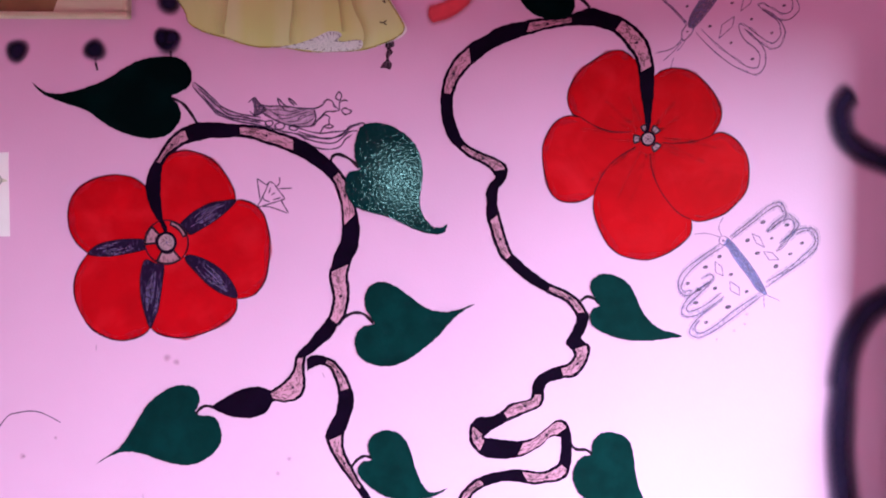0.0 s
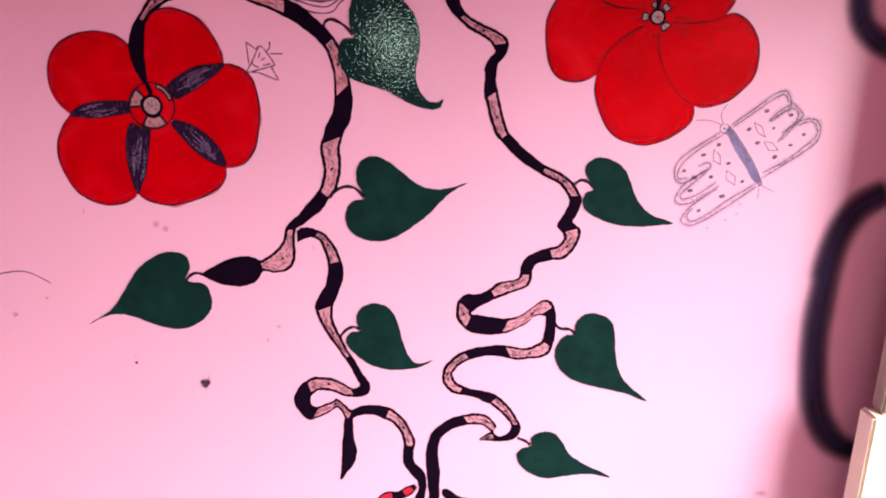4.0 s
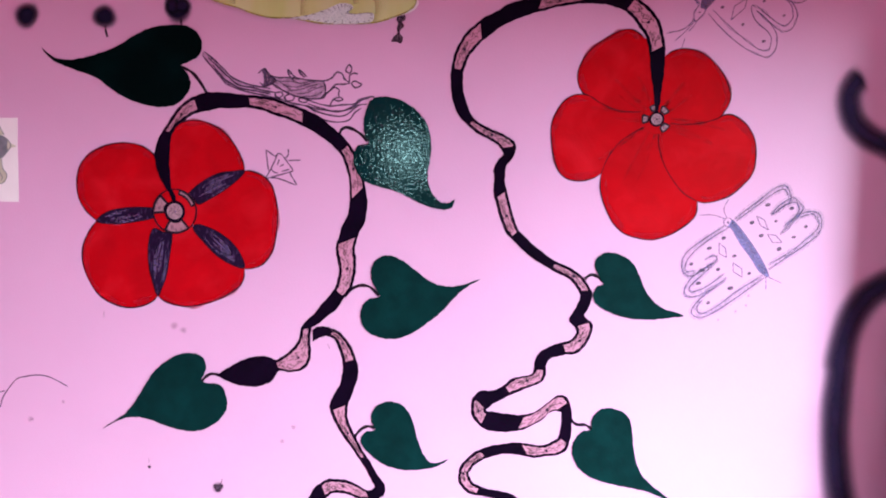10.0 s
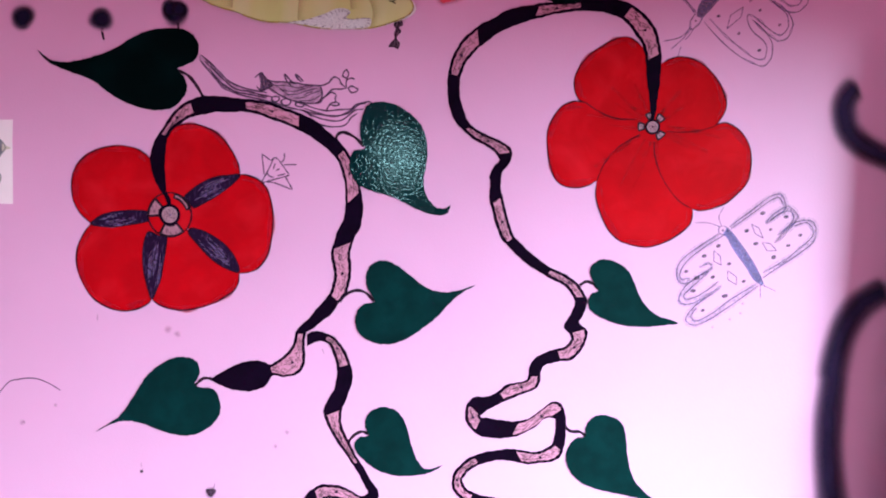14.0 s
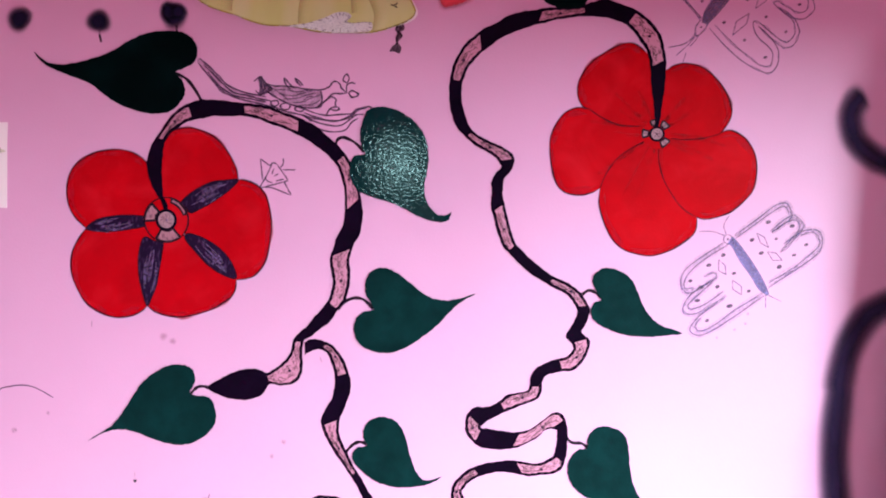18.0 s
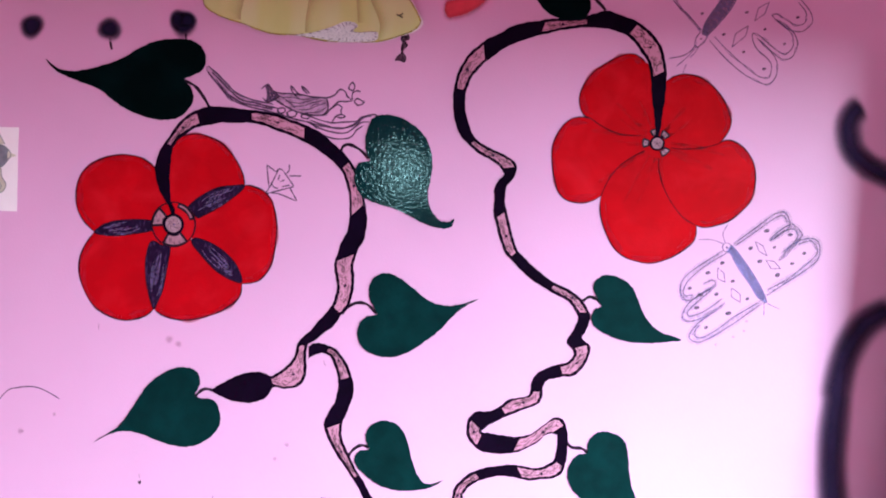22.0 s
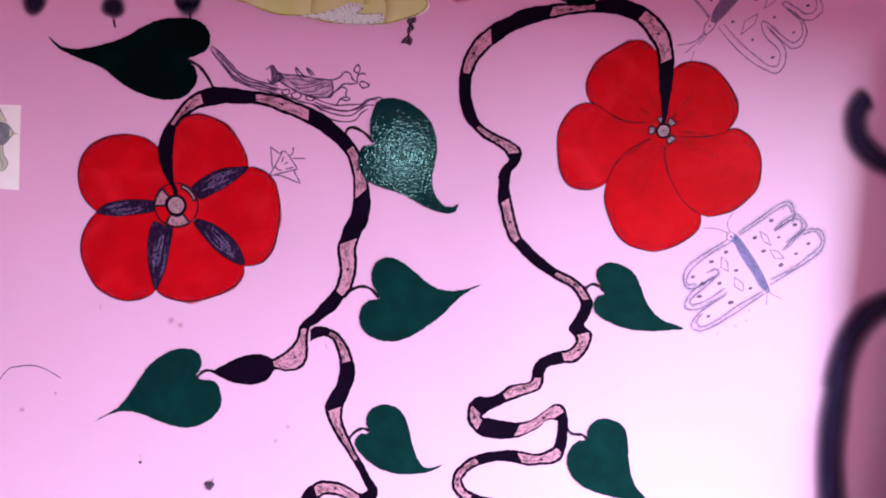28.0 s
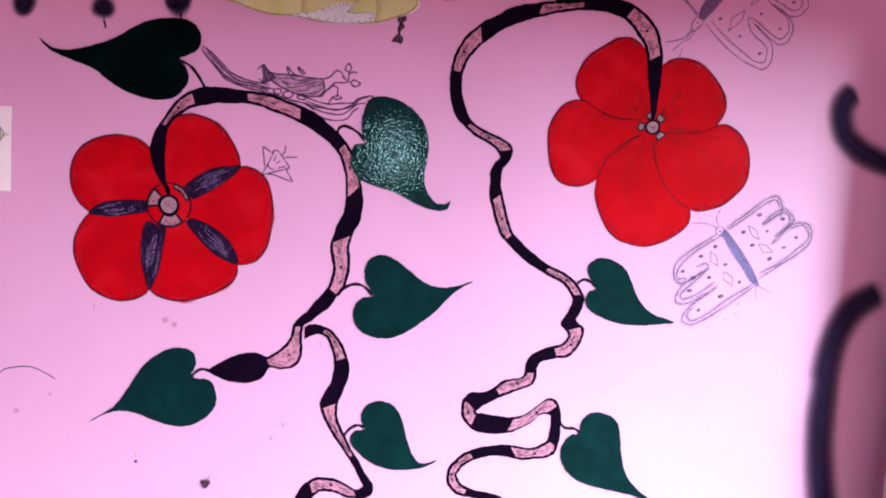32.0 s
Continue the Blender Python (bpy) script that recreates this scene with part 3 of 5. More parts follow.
leaf([(-26, 118.6), (-25.5, 120.1), (-25.8, 121.5), (-26.9, 122.1), (-28.7, 122), (-30.4, 121.1), (-32.1, 119.6), (-33.3, 117.7), (-34.4, 115.8), (-35.8, 113.9), (-38.7, 111.8), (-36.6, 113), (-34.7, 113.5), (-32.6, 113.3), (-30.4, 112.6), (-27.8, 112.1), (-25.7, 112.4), (-23.7, 113.7), (-22.7, 115.4), (-22.9, 117.1), (-23.7, 118.3)], [(-26.1, 118.4), (-25.6, 119.1), (-24.9, 119.6), (-24, 119.6)], 0, 'green painted heart leaf pointing down and aside')
leaf([(-3.8, 113.7), (-4.3, 115), (-3.9, 116.5), (-2.3, 117.4), (-0.4, 117), (0.8, 115.4), (1.6, 112.9), (2.55, 110.8), (3.7, 109.9), (5.6, 110.5), (4.1, 109.5), (2.7, 109.1), (0.2, 108.8), (-2.3, 109.3), (-4.2, 110.5), (-5.3, 111.6), (-5.5, 112.5), (-4.9, 113.4)], [(-3.8, 113.9), (-4.7, 114.1), (-5.6, 113.6), (-6.3, 112.7)], 0, 'green painted heart leaf beside the winding stem')
leaf([(23, 115.4), (23, 116.6), (23.8, 117.8), (25.1, 118.2), (26.9, 117.7), (27.8, 116.4), (28.3, 113.4), (28.9, 111.2), (30.1, 109.4), (32.9, 107.2), (30.3, 108), (27.8, 108.4), (25.2, 108.8), (23, 109.5), (21.4, 110.9), (20.8, 112.7), (21.2, 114.2), (22, 115.1)], [(23.1, 115.4), (22.3, 115.9), (21.2, 115.9), (20.5, 116.4)], 0, 'green painted heart leaf with a drawn-out tip')
leaf([(18.9, 99.9), (18.9, 101.1), (20.1, 101.9), (21.7, 101.9), (23, 100.6), (23.9, 99.2), (25.8, 98), (29.5, 96.4), (26.7, 96.6), (23.9, 96.1), (21.3, 95.5), (19.5, 95.9), (17.9, 96.9), (17.2, 98.4), (17.8, 99.4)], [(18.8, 100), (18.1, 100.5), (17.1, 100.8)], 0, 'smallest green painted heart leaf above the vase')
leaf([(19.1, 170.7), (19.5, 169.8), (19.5, 168.8), (18.9, 167.9), (17.5, 167.6), (16.2, 167.6), (14.6, 168.2), (13.4, 169.3), (12.2, 171.1), (10.7, 173.3), (10.9, 175.7), (13, 174.8), (15.7, 174.4), (18.3, 174.1), (20.2, 173.1), (20.4, 171.7)], [(19.2, 170.8), (20.1, 170.1), (20.9, 169.4), (21.3, 168.9)], 1, 'green painted leaf at the top of the stem, its colour darkened for shade')
SEPALS = []
SEPALS.append([(-39.9, 138.3), (-38.8, 139.3), (-37.1, 139.9), (-34.9, 140.2), (-32.5, 140.1), (-32.3, 139.1), (-34.8, 138.4), (-37.3, 138), (-39, 138)])
SEPALS.append([(-21.2, 145.3), (-22.5, 145.2), (-24.6, 144.8), (-26.7, 143.6), (-28.2, 142.1), (-27.5, 141.5), (-26.9, 140.9), (-25.9, 141.4), (-24.1, 142.5), (-22.1, 144.1)])
SEPALS.append([(-20.9, 133.3), (-21.6, 135.2), (-23.1, 136.8), (-25, 137.9), (-27, 138.4), (-27.5, 137.8), (-26.3, 136.4), (-24.4, 134.6), (-22.6, 133.6)])
SEPALS.append([(-31.9, 129.2), (-32.6, 131), (-33.1, 133.1), (-33.2, 135.6), (-32.6, 137.6), (-31.2, 137.2), (-30.2, 137.1), (-30.4, 134.7), (-30.8, 131.8), (-31.3, 130.4)])
petals = []
petals.append(([(-32.4, 146.4), (-33, 147.1), (-34.2, 147.8), (-35.6, 148.1), (-37.1, 148.1), (-38.9, 147.7), (-40.3, 147), (-41.6, 145.9), (-42.3, 144.5), (-42.5, 142.8), (-42.2, 141), (-41.3, 139.5), (-39.9, 138.3)], [(-36.3, 139.2), (-32.3, 139.6)]))
petals.append(([(-30.4, 149.5), (-30, 150.3), (-29.3, 150.9), (-28.2, 151.2), (-26.8, 151.2), (-24.9, 150.6), (-23.5, 149.6), (-22.3, 148.1), (-21.5, 146.6), (-21.2, 145.3)], [(-24.2, 143.7), (-27.7, 141.9)]))
petals.append(([(-21.2, 145.3), (-20.4, 145.3), (-18.9, 144.8), (-17.8, 143.7), (-17.2, 142.1), (-16.9, 140.3), (-17, 137.8), (-17.4, 135.6), (-18.5, 133.9), (-19.7, 133.3), (-20.9, 133.1)], [(-23.8, 135.5), (-27.2, 138.1)]))
petals.append(([(-20.9, 133.1), (-21, 131.8), (-21.7, 130.7), (-23.4, 129.5), (-25.2, 128.7), (-27.4, 128.1), (-29.2, 128.1), (-30.8, 128.5), (-31.9, 129.2)], [(-31.8, 133.2), (-31.1, 136.8)]))
petals.append(([(-31.9, 129.2), (-32.5, 128.5), (-33.9, 127.8), (-35.7, 127.5), (-37.6, 127.9), (-39.5, 129), (-40.8, 130.8), (-41.6, 132.9), (-41.6, 135), (-40.9, 136.8), (-39.9, 138.3)], [(-36.3, 138.9), (-32.3, 139.3)]))
flower_bloom((-29.9, 139.9), petals, SEPALS, 'red painted flower with purple sepals and hatched centre')
petals = []
petals.append(([(26.6, 163), (26.1, 163.4), (25.2, 163.9), (24.2, 163.9), (23.2, 163.5), (21.9, 162.7), (20.5, 161.6), (19.5, 160.2), (19, 158.8), (19.1, 157.4), (19.7, 156.3), (20.5, 156)], [(22.2, 155), (24.2, 154.3), (26.6, 154.3)]))
petals.append(([(29.2, 161), (30.1, 161.6), (31.4, 161.9), (33.1, 161.6), (34.7, 160.6), (36.1, 159), (37, 157.1), (37, 155.8), (36.3, 154.4), (35.9, 153.9)], [(34.1, 153.3), (31.8, 153), (30.2, 153.1)]))
petals.append(([(35.9, 154), (37, 154.4), (38.2, 154), (39.3, 153.1), (40.2, 151.6), (40.5, 149.6), (40.2, 147.5), (39.2, 146.1), (37.8, 144.8), (36.2, 144.1), (34.9, 143.8), (33.9, 144)], [(32.4, 144.8), (31, 146.3), (29.8, 148.2), (29.1, 150.2), (28.9, 151.9)]))
petals.append(([(34, 143.9), (34, 142.7), (33.6, 141.8), (32.4, 140.7), (30.8, 139.7), (28.8, 139.1), (26.4, 139.4), (25, 140.1), (23.9, 141.3), (22.9, 143.3), (22.4, 145), (22.4, 146.7)], [(23, 148.5), (24.2, 150.4), (25.8, 151.7), (27.3, 152.6)]))
petals.append(([(22.4, 146.8), (21.5, 146.2), (20.1, 145.8), (18.4, 146), (17.3, 146.9), (16.6, 148.7), (16.2, 150.8), (16.2, 152.5), (16.8, 154.2), (17.8, 155.5), (19.1, 156.1), (20.5, 156)], [(22.2, 155), (24.2, 154.3), (26.6, 154.3)]))
flower_bloom((28.6, 153.5), petals, [], 'plain red painted flower with a small hatched centre')
run = [(-30.18, 140.9, -29.72, 140.9), (-30.6, 142, -29.92, 142), (-31.35, 143.1, -30.4, 142.9), (-32.2, 144.7, -30.6, 144.8), (-32.6, 146.6, -30.7, 146.8), (-32.4, 148.1, -30.6, 148.2), (-31.8, 149.5, -30.4, 149.6), (-30.9, 150.9, -29.7, 150.6), (-29.8, 152.6, -28.6, 151.4), (-28.7, 153.6, -27.7, 152), (-27.5, 154.3, -26.7, 152.3), (-26.2, 154.7, -25.8, 152.5), (-24.8, 154.8, -24.6, 152.8), (-22.7, 154.7, -22.6, 152.9), (-20.9, 154.6, -20.9, 153), (-19.1, 154.5, -19.3, 152.8), (-17.7, 154.3, -17.8, 152.3), (-16.1, 153.8, -16.3, 151.9), (-14.2, 153.2, -14.4, 151.2), (-12.6, 152.6, -12.9, 150.5), (-11.1, 151.6, -11.4, 149.6), (-9.7, 150.5, -10.2, 148.7)]
run += [(-8.4, 149.3, -9.3, 147.8), (-7.5, 148, -8.7, 146.6), (-6.8, 146.2, -8.2, 145), (-6.2, 144.4, -8, 143.3), (-5.8, 142.5, -8, 141.8), (-5.8, 141, -8.1, 140.6), (-6, 139.6, -8.8, 139.1), (-6.6, 138.4, -9.1, 137.9), (-7, 137.1, -9.4, 136.9), (-7.1, 136.1, -9.5, 135.9), (-6.9, 134.8, -9.2, 134.7), (-6.9, 133.6, -9, 133.3), (-7.1, 132.3, -9.2, 132.2), (-7.4, 131.2, -9.5, 131.2), (-8.3, 130, -10.2, 130.2), (-9.2, 128.6, -11.1, 129.1), (-10.4, 127.6, -11.9, 128), (-11.5, 126.6, -12.9, 127), (-12.2, 126.1, -13.5, 126.2), (-12.3, 124.8, -13.7, 124.9), (-12.2, 123.2, -14.3, 123.7), (-12.3, 121.9, -15.2, 122.8)]
run += [(-13.2, 120.8, -16, 122.2), (-14.8, 120.4, -16.5, 121.9), (-16.1, 120.5, -16.8, 121.9), (-17, 119.2, -17, 122), (-18, 118.6, -18.2, 122.3), (-19.2, 118.3, -19.4, 122.1), (-20.5, 118.3, -20.7, 121.7), (-21.8, 118.5, -21.9, 121), (-22.9, 118.9, -22.9, 120.4), (-23.6, 119.2, -23.6, 119.9), (-24.1, 119.4, -24.1, 119.6)]
vine(run, [(6.29, 6, 9.71, 9.57), (14, 14.14, 18, 18.14), (22.14, 21.86, 25.14, 25.71), (29.43, 30.29, 35.86, 35), (40, 40.29, 46, 45.43)],
     'painted stem in black and hatched pink bands bending over a flower')
run = [(-12.1, 125.9, -12, 124.4), (-11.4, 126.4, -11.3, 124.9), (-10.4, 126.4, -10.4, 125.2), (-9.5, 126.2, -9.7, 125.1), (-8.5, 125.7, -9.1, 124.6), (-7.5, 124.6, -8.6, 123.5), (-6.8, 123.4, -8.2, 122.3), (-6.3, 122, -8.1, 121.2), (-6.1, 120.8, -8.2, 120.2), (-6.3, 119.7, -8.4, 119.2), (-6.6, 118.7, -9, 118.1), (-7, 117.5, -9.4, 117.2), (-7.3, 116.6, -9.6, 116.2), (-7.3, 115.3, -9.2, 115.1), (-6.9, 114, -8.6, 113.9), (-6.1, 112.6, -7.5, 112.3), (-5.4, 111.2, -6.4, 110.9), (-4.5, 110, -5.5, 109.7), (-3.7, 108.7, -4.5, 108.2), (-2.8, 107.4, -3.8, 106.9), (-2.2, 106.6, -3.5, 106.4), (-2.3, 105.5, -3.7, 106.2)]
run += [(-3, 104.9, -4.1, 105.9), (-4.2, 104.7, -4.8, 106), (-5.4, 104.7, -5.9, 106.6), (-6.6, 105.1, -7, 107), (-7.7, 105.3, -8.2, 107.1), (-8.8, 105.2, -9.5, 107), (-9.5, 104.7, -10.5, 106.4), (-9.8, 104.2, -11.3, 105.6), (-9.8, 103.5, -12, 104), (-9.4, 103, -11.5, 102.4), (-8.8, 103, -10.1, 101.1), (-8, 103.4, -8.7, 101.5), (-7, 103.9, -7.5, 102.2), (-6.4, 104.3, -6.4, 103), (-5.4, 103.6, -5.7, 102.5), (-4.6, 102.9, -5.1, 101.4), (-3.9, 103.2, -4, 101.9), (-2.8, 103.7, -2.8, 102.4), (-1.2, 103.8, -1.3, 102.4), (0.2, 103.7, -0.2, 102), (1.2, 103.2, 0.8, 101.6), (2.4, 102.2, 1.7, 100.7)]
run += [(3.3, 100.8, 2.3, 99.6), (4, 99.3, 2.5, 98.6), (3.9, 98, 2.5, 97.6), (3.9, 96.7, 2.5, 96.4), (4.4, 95.9, 2.9, 95.5), (5.2, 95.2, 3.7, 94.5), (5.6, 94.5, 4.5, 93.7), (5.8, 93.3, 4.7, 93.1), (5.8, 92.8, 4.8, 92.5), (5.7, 91.3, 4.4, 91.2), (5.6, 90, 4.1, 89.8)]
vine(run, [(3.14, 2.71, 6.57, 6.29), (11.86, 12.43, 16.71, 16.86), (23, 23, 28.29, 27.86), (32.29, 32.43, 37.29, 37.14), (41.29, 41.14, 45.71, 44.86)],
     'painted winding stem in black and hatched pink bands')
run = [(28.3, 154.1, 28.66, 154.1), (28.26, 155, 28.82, 155), (28.06, 156.4, 28.96, 156.6), (27.72, 158.1, 29.08, 158.5), (27.4, 160.1, 29.15, 160.5), (27.1, 162, 29, 162.5), (26.6, 163.3, 28.7, 163.7), (25.9, 164.2, 28.2, 165.1), (25.1, 165.2, 27.3, 166.2), (24.2, 166, 26.3, 167.1), (23.2, 166.4, 24.9, 167.9), (22.1, 166.7, 23.1, 168.5), (21, 166.8, 21.4, 168.9), (20.1, 166.8, 20.1, 168.5), (19.2, 166.8, 19, 168.1), (17.9, 166.6, 17.6, 167.8), (16.2, 166.3, 15.9, 167.7), (14.9, 165.9, 14.4, 167.5), (13.8, 165.6, 13.1, 167.2), (12.6, 165.2, 11.9, 167), (11.2, 164.6, 10.4, 166.5), (9.9, 164, 9, 165.6)]
run += [(8.6, 163, 7.5, 164.8), (7.5, 162.1, 6.4, 163.9), (6.6, 161.1, 5.3, 162.8), (5.9, 160.1, 4.5, 161.4), (5.5, 159, 4, 160), (5.3, 158.1, 3.8, 158.5), (5.3, 156.9, 3.8, 156.8), (5.6, 155.3, 4.1, 155.1), (6.2, 153.8, 4.7, 153.4), (6.8, 152.8, 5.8, 152.2), (7.7, 152.2, 7, 151.2), (8.7, 151.7, 8.1, 150.6), (9.8, 151.3, 9.2, 150.1), (10.9, 150.8, 9.9, 149.6), (11.7, 150.3, 10.4, 149), (12.1, 149.4, 10.5, 148.5), (11.7, 148.2, 9.9, 147.8), (11, 147.2, 9.5, 146.8), (10.9, 146, 9.6, 145.8), (11, 144.9, 9.6, 144.8), (11.3, 144, 9.6, 143.8), (11.6, 142.9, 10, 142.7)]
run += [(12, 141.7, 10.3, 141.6), (12.4, 140.5, 10.8, 140.3), (13, 139.4, 11.3, 139.2), (13.9, 138.6, 12.2, 138.3), (14.9, 137.7, 13.3, 137.3), (16.2, 136.8, 14.5, 136.3), (17.4, 136, 15.9, 135.5), (18.5, 135.6, 17.2, 134.8), (19.6, 135.1, 18.3, 134.3), (20.7, 134.4, 19.4, 133.8), (21.5, 133.5, 20.1, 133), (22.1, 132.5, 20.6, 132.3), (22.2, 131.7, 20.7, 131.5), (21.8, 130.4, 20.3, 130.4), (21.4, 129.5, 19.7, 129.3), (21.7, 129.1, 19.6, 128.6), (22.3, 128.7, 20.3, 128), (22.5, 127.9, 20.5, 127.3), (22.2, 126.8, 20.1, 126.6), (21.6, 125.6, 19.5, 126.2), (20.6, 124.7, 19, 126.1), (19.3, 124.5, 18.2, 125.8)]
run += [(18.3, 124.2, 17.3, 125.4), (17.4, 123.8, 16.3, 124.7), (17.1, 123, 15.7, 123.8), (17.1, 122.1, 15.6, 122.5), (16.8, 121.1, 15.2, 121.8), (15.8, 120.5, 14, 121.5), (14.5, 119.9, 13, 121.2), (13.1, 119.2, 12.1, 120.4), (12, 118.6, 11.3, 119.8), (10.9, 117.9, 10.2, 119.5), (10.2, 117.3, 9.1, 119.4), (10, 117.1, 8.3, 118.5), (10, 117.1, 8.1, 117.3), (10, 117, 8.3, 116.2), (10.2, 116.9, 9.2, 115.1), (10.7, 116.9, 10.4, 114.5), (11.9, 116.8, 11.8, 114.4), (13.1, 116.7, 13.2, 114.5), (14.3, 116.7, 14.5, 114.8), (15.6, 117, 15.7, 115.4), (16.7, 117.7, 17, 116.3), (17.7, 118.6, 17.7, 117.1)]
run += [(18.5, 119.3, 18.3, 117.4), (19.3, 119.5, 18.8, 117.4), (20, 119, 19.2, 117.3), (20.4, 118, 19.3, 116.7), (20.6, 116.5, 19.3, 115.9), (20.6, 115, 19.2, 114.8), (20.5, 113.8, 18.9, 114), (20.1, 112.6, 18.3, 113.6), (19.1, 111.9, 17.4, 113.1), (17.8, 111.7, 16.6, 113), (16.5, 111.4, 15.5, 113.1), (15.1, 111.5, 14.5, 113.2), (13.6, 111.7, 13.2, 113.1), (12.3, 111.6, 11.8, 112.8), (10.9, 111.2, 10.3, 112.4), (9.7, 110.6, 8.9, 111.7), (8.9, 110, 7.9, 110.8), (8.4, 109.2, 7.1, 109.7), (8.2, 109, 6.9, 108.6), (8.4, 108.3, 7.1, 107.5), (8.9, 107.7, 7.8, 106.7), (9.8, 107.3, 8.7, 106.2)]
run += [(11, 107, 10.3, 106.1), (12.2, 106.9, 11.6, 105.8), (13.3, 106.7, 12.5, 105.4), (14.4, 106.2, 13.4, 105.1), (15.3, 105.4, 14.2, 104.5), (16.1, 104.6, 15.1, 103.8), (16.8, 103.5, 15.9, 102.9), (17.4, 102.5, 16.2, 102.2), (17.2, 101.2, 15.8, 101.4), (16.4, 100.5, 15.1, 100.9), (15.3, 100.2, 14.5, 100.9), (14.3, 100.1, 13.7, 101.4), (13.2, 100.1, 13.1, 101), (12.2, 100.1, 12.2, 100.3)]
vine(run, [(4.57, 4.86, 9, 9.71), (14, 13.86, 18, 17), (23.14, 22.43, 26.57, 26.86), (31.14, 31.29, 36.71, 35.43), (41.71, 42.57, 45.86, 46.71), (50.29, 50.86, 54.86, 54.71), (60, 60, 64.86, 64.14), (68.57, 69.14, 73.14, 73), (77, 77, 79.71, 80.14), (84.43, 83.57, 90.29, 88.29), (94.43, 93.71, 98.71, 99), (102.43, 102.71, 108.86, 109.29), (112.86, 112.71, 116.71, 116.57), (121, 121, 122.86, 122.86)],
     'long painted stem in black and hatched pink bands looping downward')
run = [(6.1, 90, 7.6, 90.2), (6.2, 92, 7.6, 92.1), (6, 92.9, 7.5, 93), (5.8, 94.6, 7.5, 94.8), (5.5, 96.6, 7.2, 96.8), (5.5, 98.2, 7, 98.4), (5.9, 100.3, 7.3, 99.9), (6.9, 101.6, 8, 100.8), (8.2, 102.7, 9.2, 101.6), (9.6, 103.3, 10.3, 102), (11, 103.7, 11.3, 102.2), (12.1, 103.8, 12.4, 102.2), (13.1, 103.5, 13, 101.9), (13.9, 102.8, 13.5, 101.5), (14.3, 102.2, 13.7, 101.3), (14.1, 101.7, 13.8, 101.2), (13.8, 100.9, 13.3, 101)]
vine(run, [(9.14, 9.57, 14.29, 15)],
     'short painted stem rising from the vase in black and hatched pink')
run = [(-5.3, 101.9, -4.2, 102.1), (-5.4, 100.9, -4.2, 101.2), (-5.4, 99.7, -4.1, 99.8), (-5.5, 98.1, -3.8, 98.2), (-5.5, 96.5, -3.5, 97), (-5.5, 94.9, -3.9, 95.3), (-5.6, 93.4, -4.8, 93.9), (-5.6, 92.9, -5.3, 93)]
vine(run, [],
     'black painted hanging bud on the stem')
VASE_NECK = [(2, 88.6), (4.6, 89.7), (8.8, 90.1), (9.6, 89.4), (8.3, 88.2), (8.2, 85.8), (8.3, 82.1), (8.6, 77.8), (4.4, 77.4), (4.1, 81.7), (3.7, 86.2), (3, 88)]
VASE_RIM_A = [(4.4, 92.9, 0.64), (3.5, 92.1, 1.35), (2.3, 91.3, 1.2), (0.8, 90.9, 1.65), (-0.2, 89.9, 1.28), (0.5, 88.7, 1.44), (2.1, 88.1, 1.6), (3.1, 86.5, 1.92), (3.5, 84.4, 1.76), (3.3, 81.6, 1.76), (3.3, 77.3, 1.7)]
VASE_RIM_B = [(8.2, 92.8, 0.6), (8.6, 92.1, 1.35), (10, 91.4, 1.05), (11.3, 90.8, 1.87), (12.2, 90.1, 1.2), (11.3, 89, 1.12), (9.8, 88.4, 1.2), (9, 87.1, 1.92), (8.8, 85, 1.76), (8.7, 82.1, 1.76), (9.3, 77.9, 1.6)]
VASE_BODY_A = [(2.1, 86.7), (0.9, 87.4), (-0.3, 86.6), (-1.1, 85), (-0.8, 83.1), (-0.2, 80.5), (0.4, 77), (2.7, 76.7), (4.2, 80.1), (3.5, 84.4)]
VASE_BODY_B = [(8.8, 85), (9.8, 86.8), (11.1, 87.6), (12.3, 87.1), (12.8, 85.4), (12.5, 83.2), (11.7, 81.7), (11.3, 78.1), (9.7, 77.5), (8.7, 80.5)]
BUTTERFLY_LOW = []
BUTTERFLY_LOW.append([(38.5, 142), (41, 144.2), (43, 145.9), (44.2, 146.2), (44.9, 145.3), (44.8, 144.4), (43.6, 143.3), (42.7, 142.7)])
BUTTERFLY_LOW.append([(38.7, 141.8), (41.1, 143.8), (43.2, 145.5), (44.2, 145.8), (44.6, 145)])
BUTTERFLY_LOW.append([(42.7, 142.8), (43.7, 143.9), (45, 144.8), (45.9, 144.5), (46.4, 143.7), (46, 142.7), (44.7, 141.2), (44, 140.4)])
BUTTERFLY_LOW.append([(43.1, 142.9), (44.3, 143.9), (45.4, 144.3), (46, 143.7), (45.6, 142.7), (44.3, 141.4)])
BUTTERFLY_LOW.append([(44.2, 140.8), (45.6, 142.5), (47, 143.3), (48.2, 143.2), (48.7, 142.2), (48.5, 140.9), (47, 139.3), (44.8, 137.6), (42.9, 136.2)])
BUTTERFLY_LOW.append([(46.1, 142.5), (47.4, 143), (48.2, 142.6), (48.3, 141.4), (47, 139.9), (45.1, 138.3), (42.9, 136.7)])
BUTTERFLY_LOW.append([(37.5, 141.2), (35.2, 139.6), (33.3, 137.9), (32.6, 136.4), (33.1, 135.2), (34.1, 135), (35.6, 136), (36.7, 137), (36.5, 137.5), (35.3, 137)])
BUTTERFLY_LOW.append([(37.8, 140.9), (35.5, 139.3), (33.7, 137.5), (33.1, 136.2), (33.3, 135.5), (34.3, 135.6)])
BUTTERFLY_LOW.append([(36.7, 137), (34.3, 135.1), (33.2, 133.5), (33.4, 132.6), (34.5, 132.5), (36.1, 133.3), (38.1, 135)])
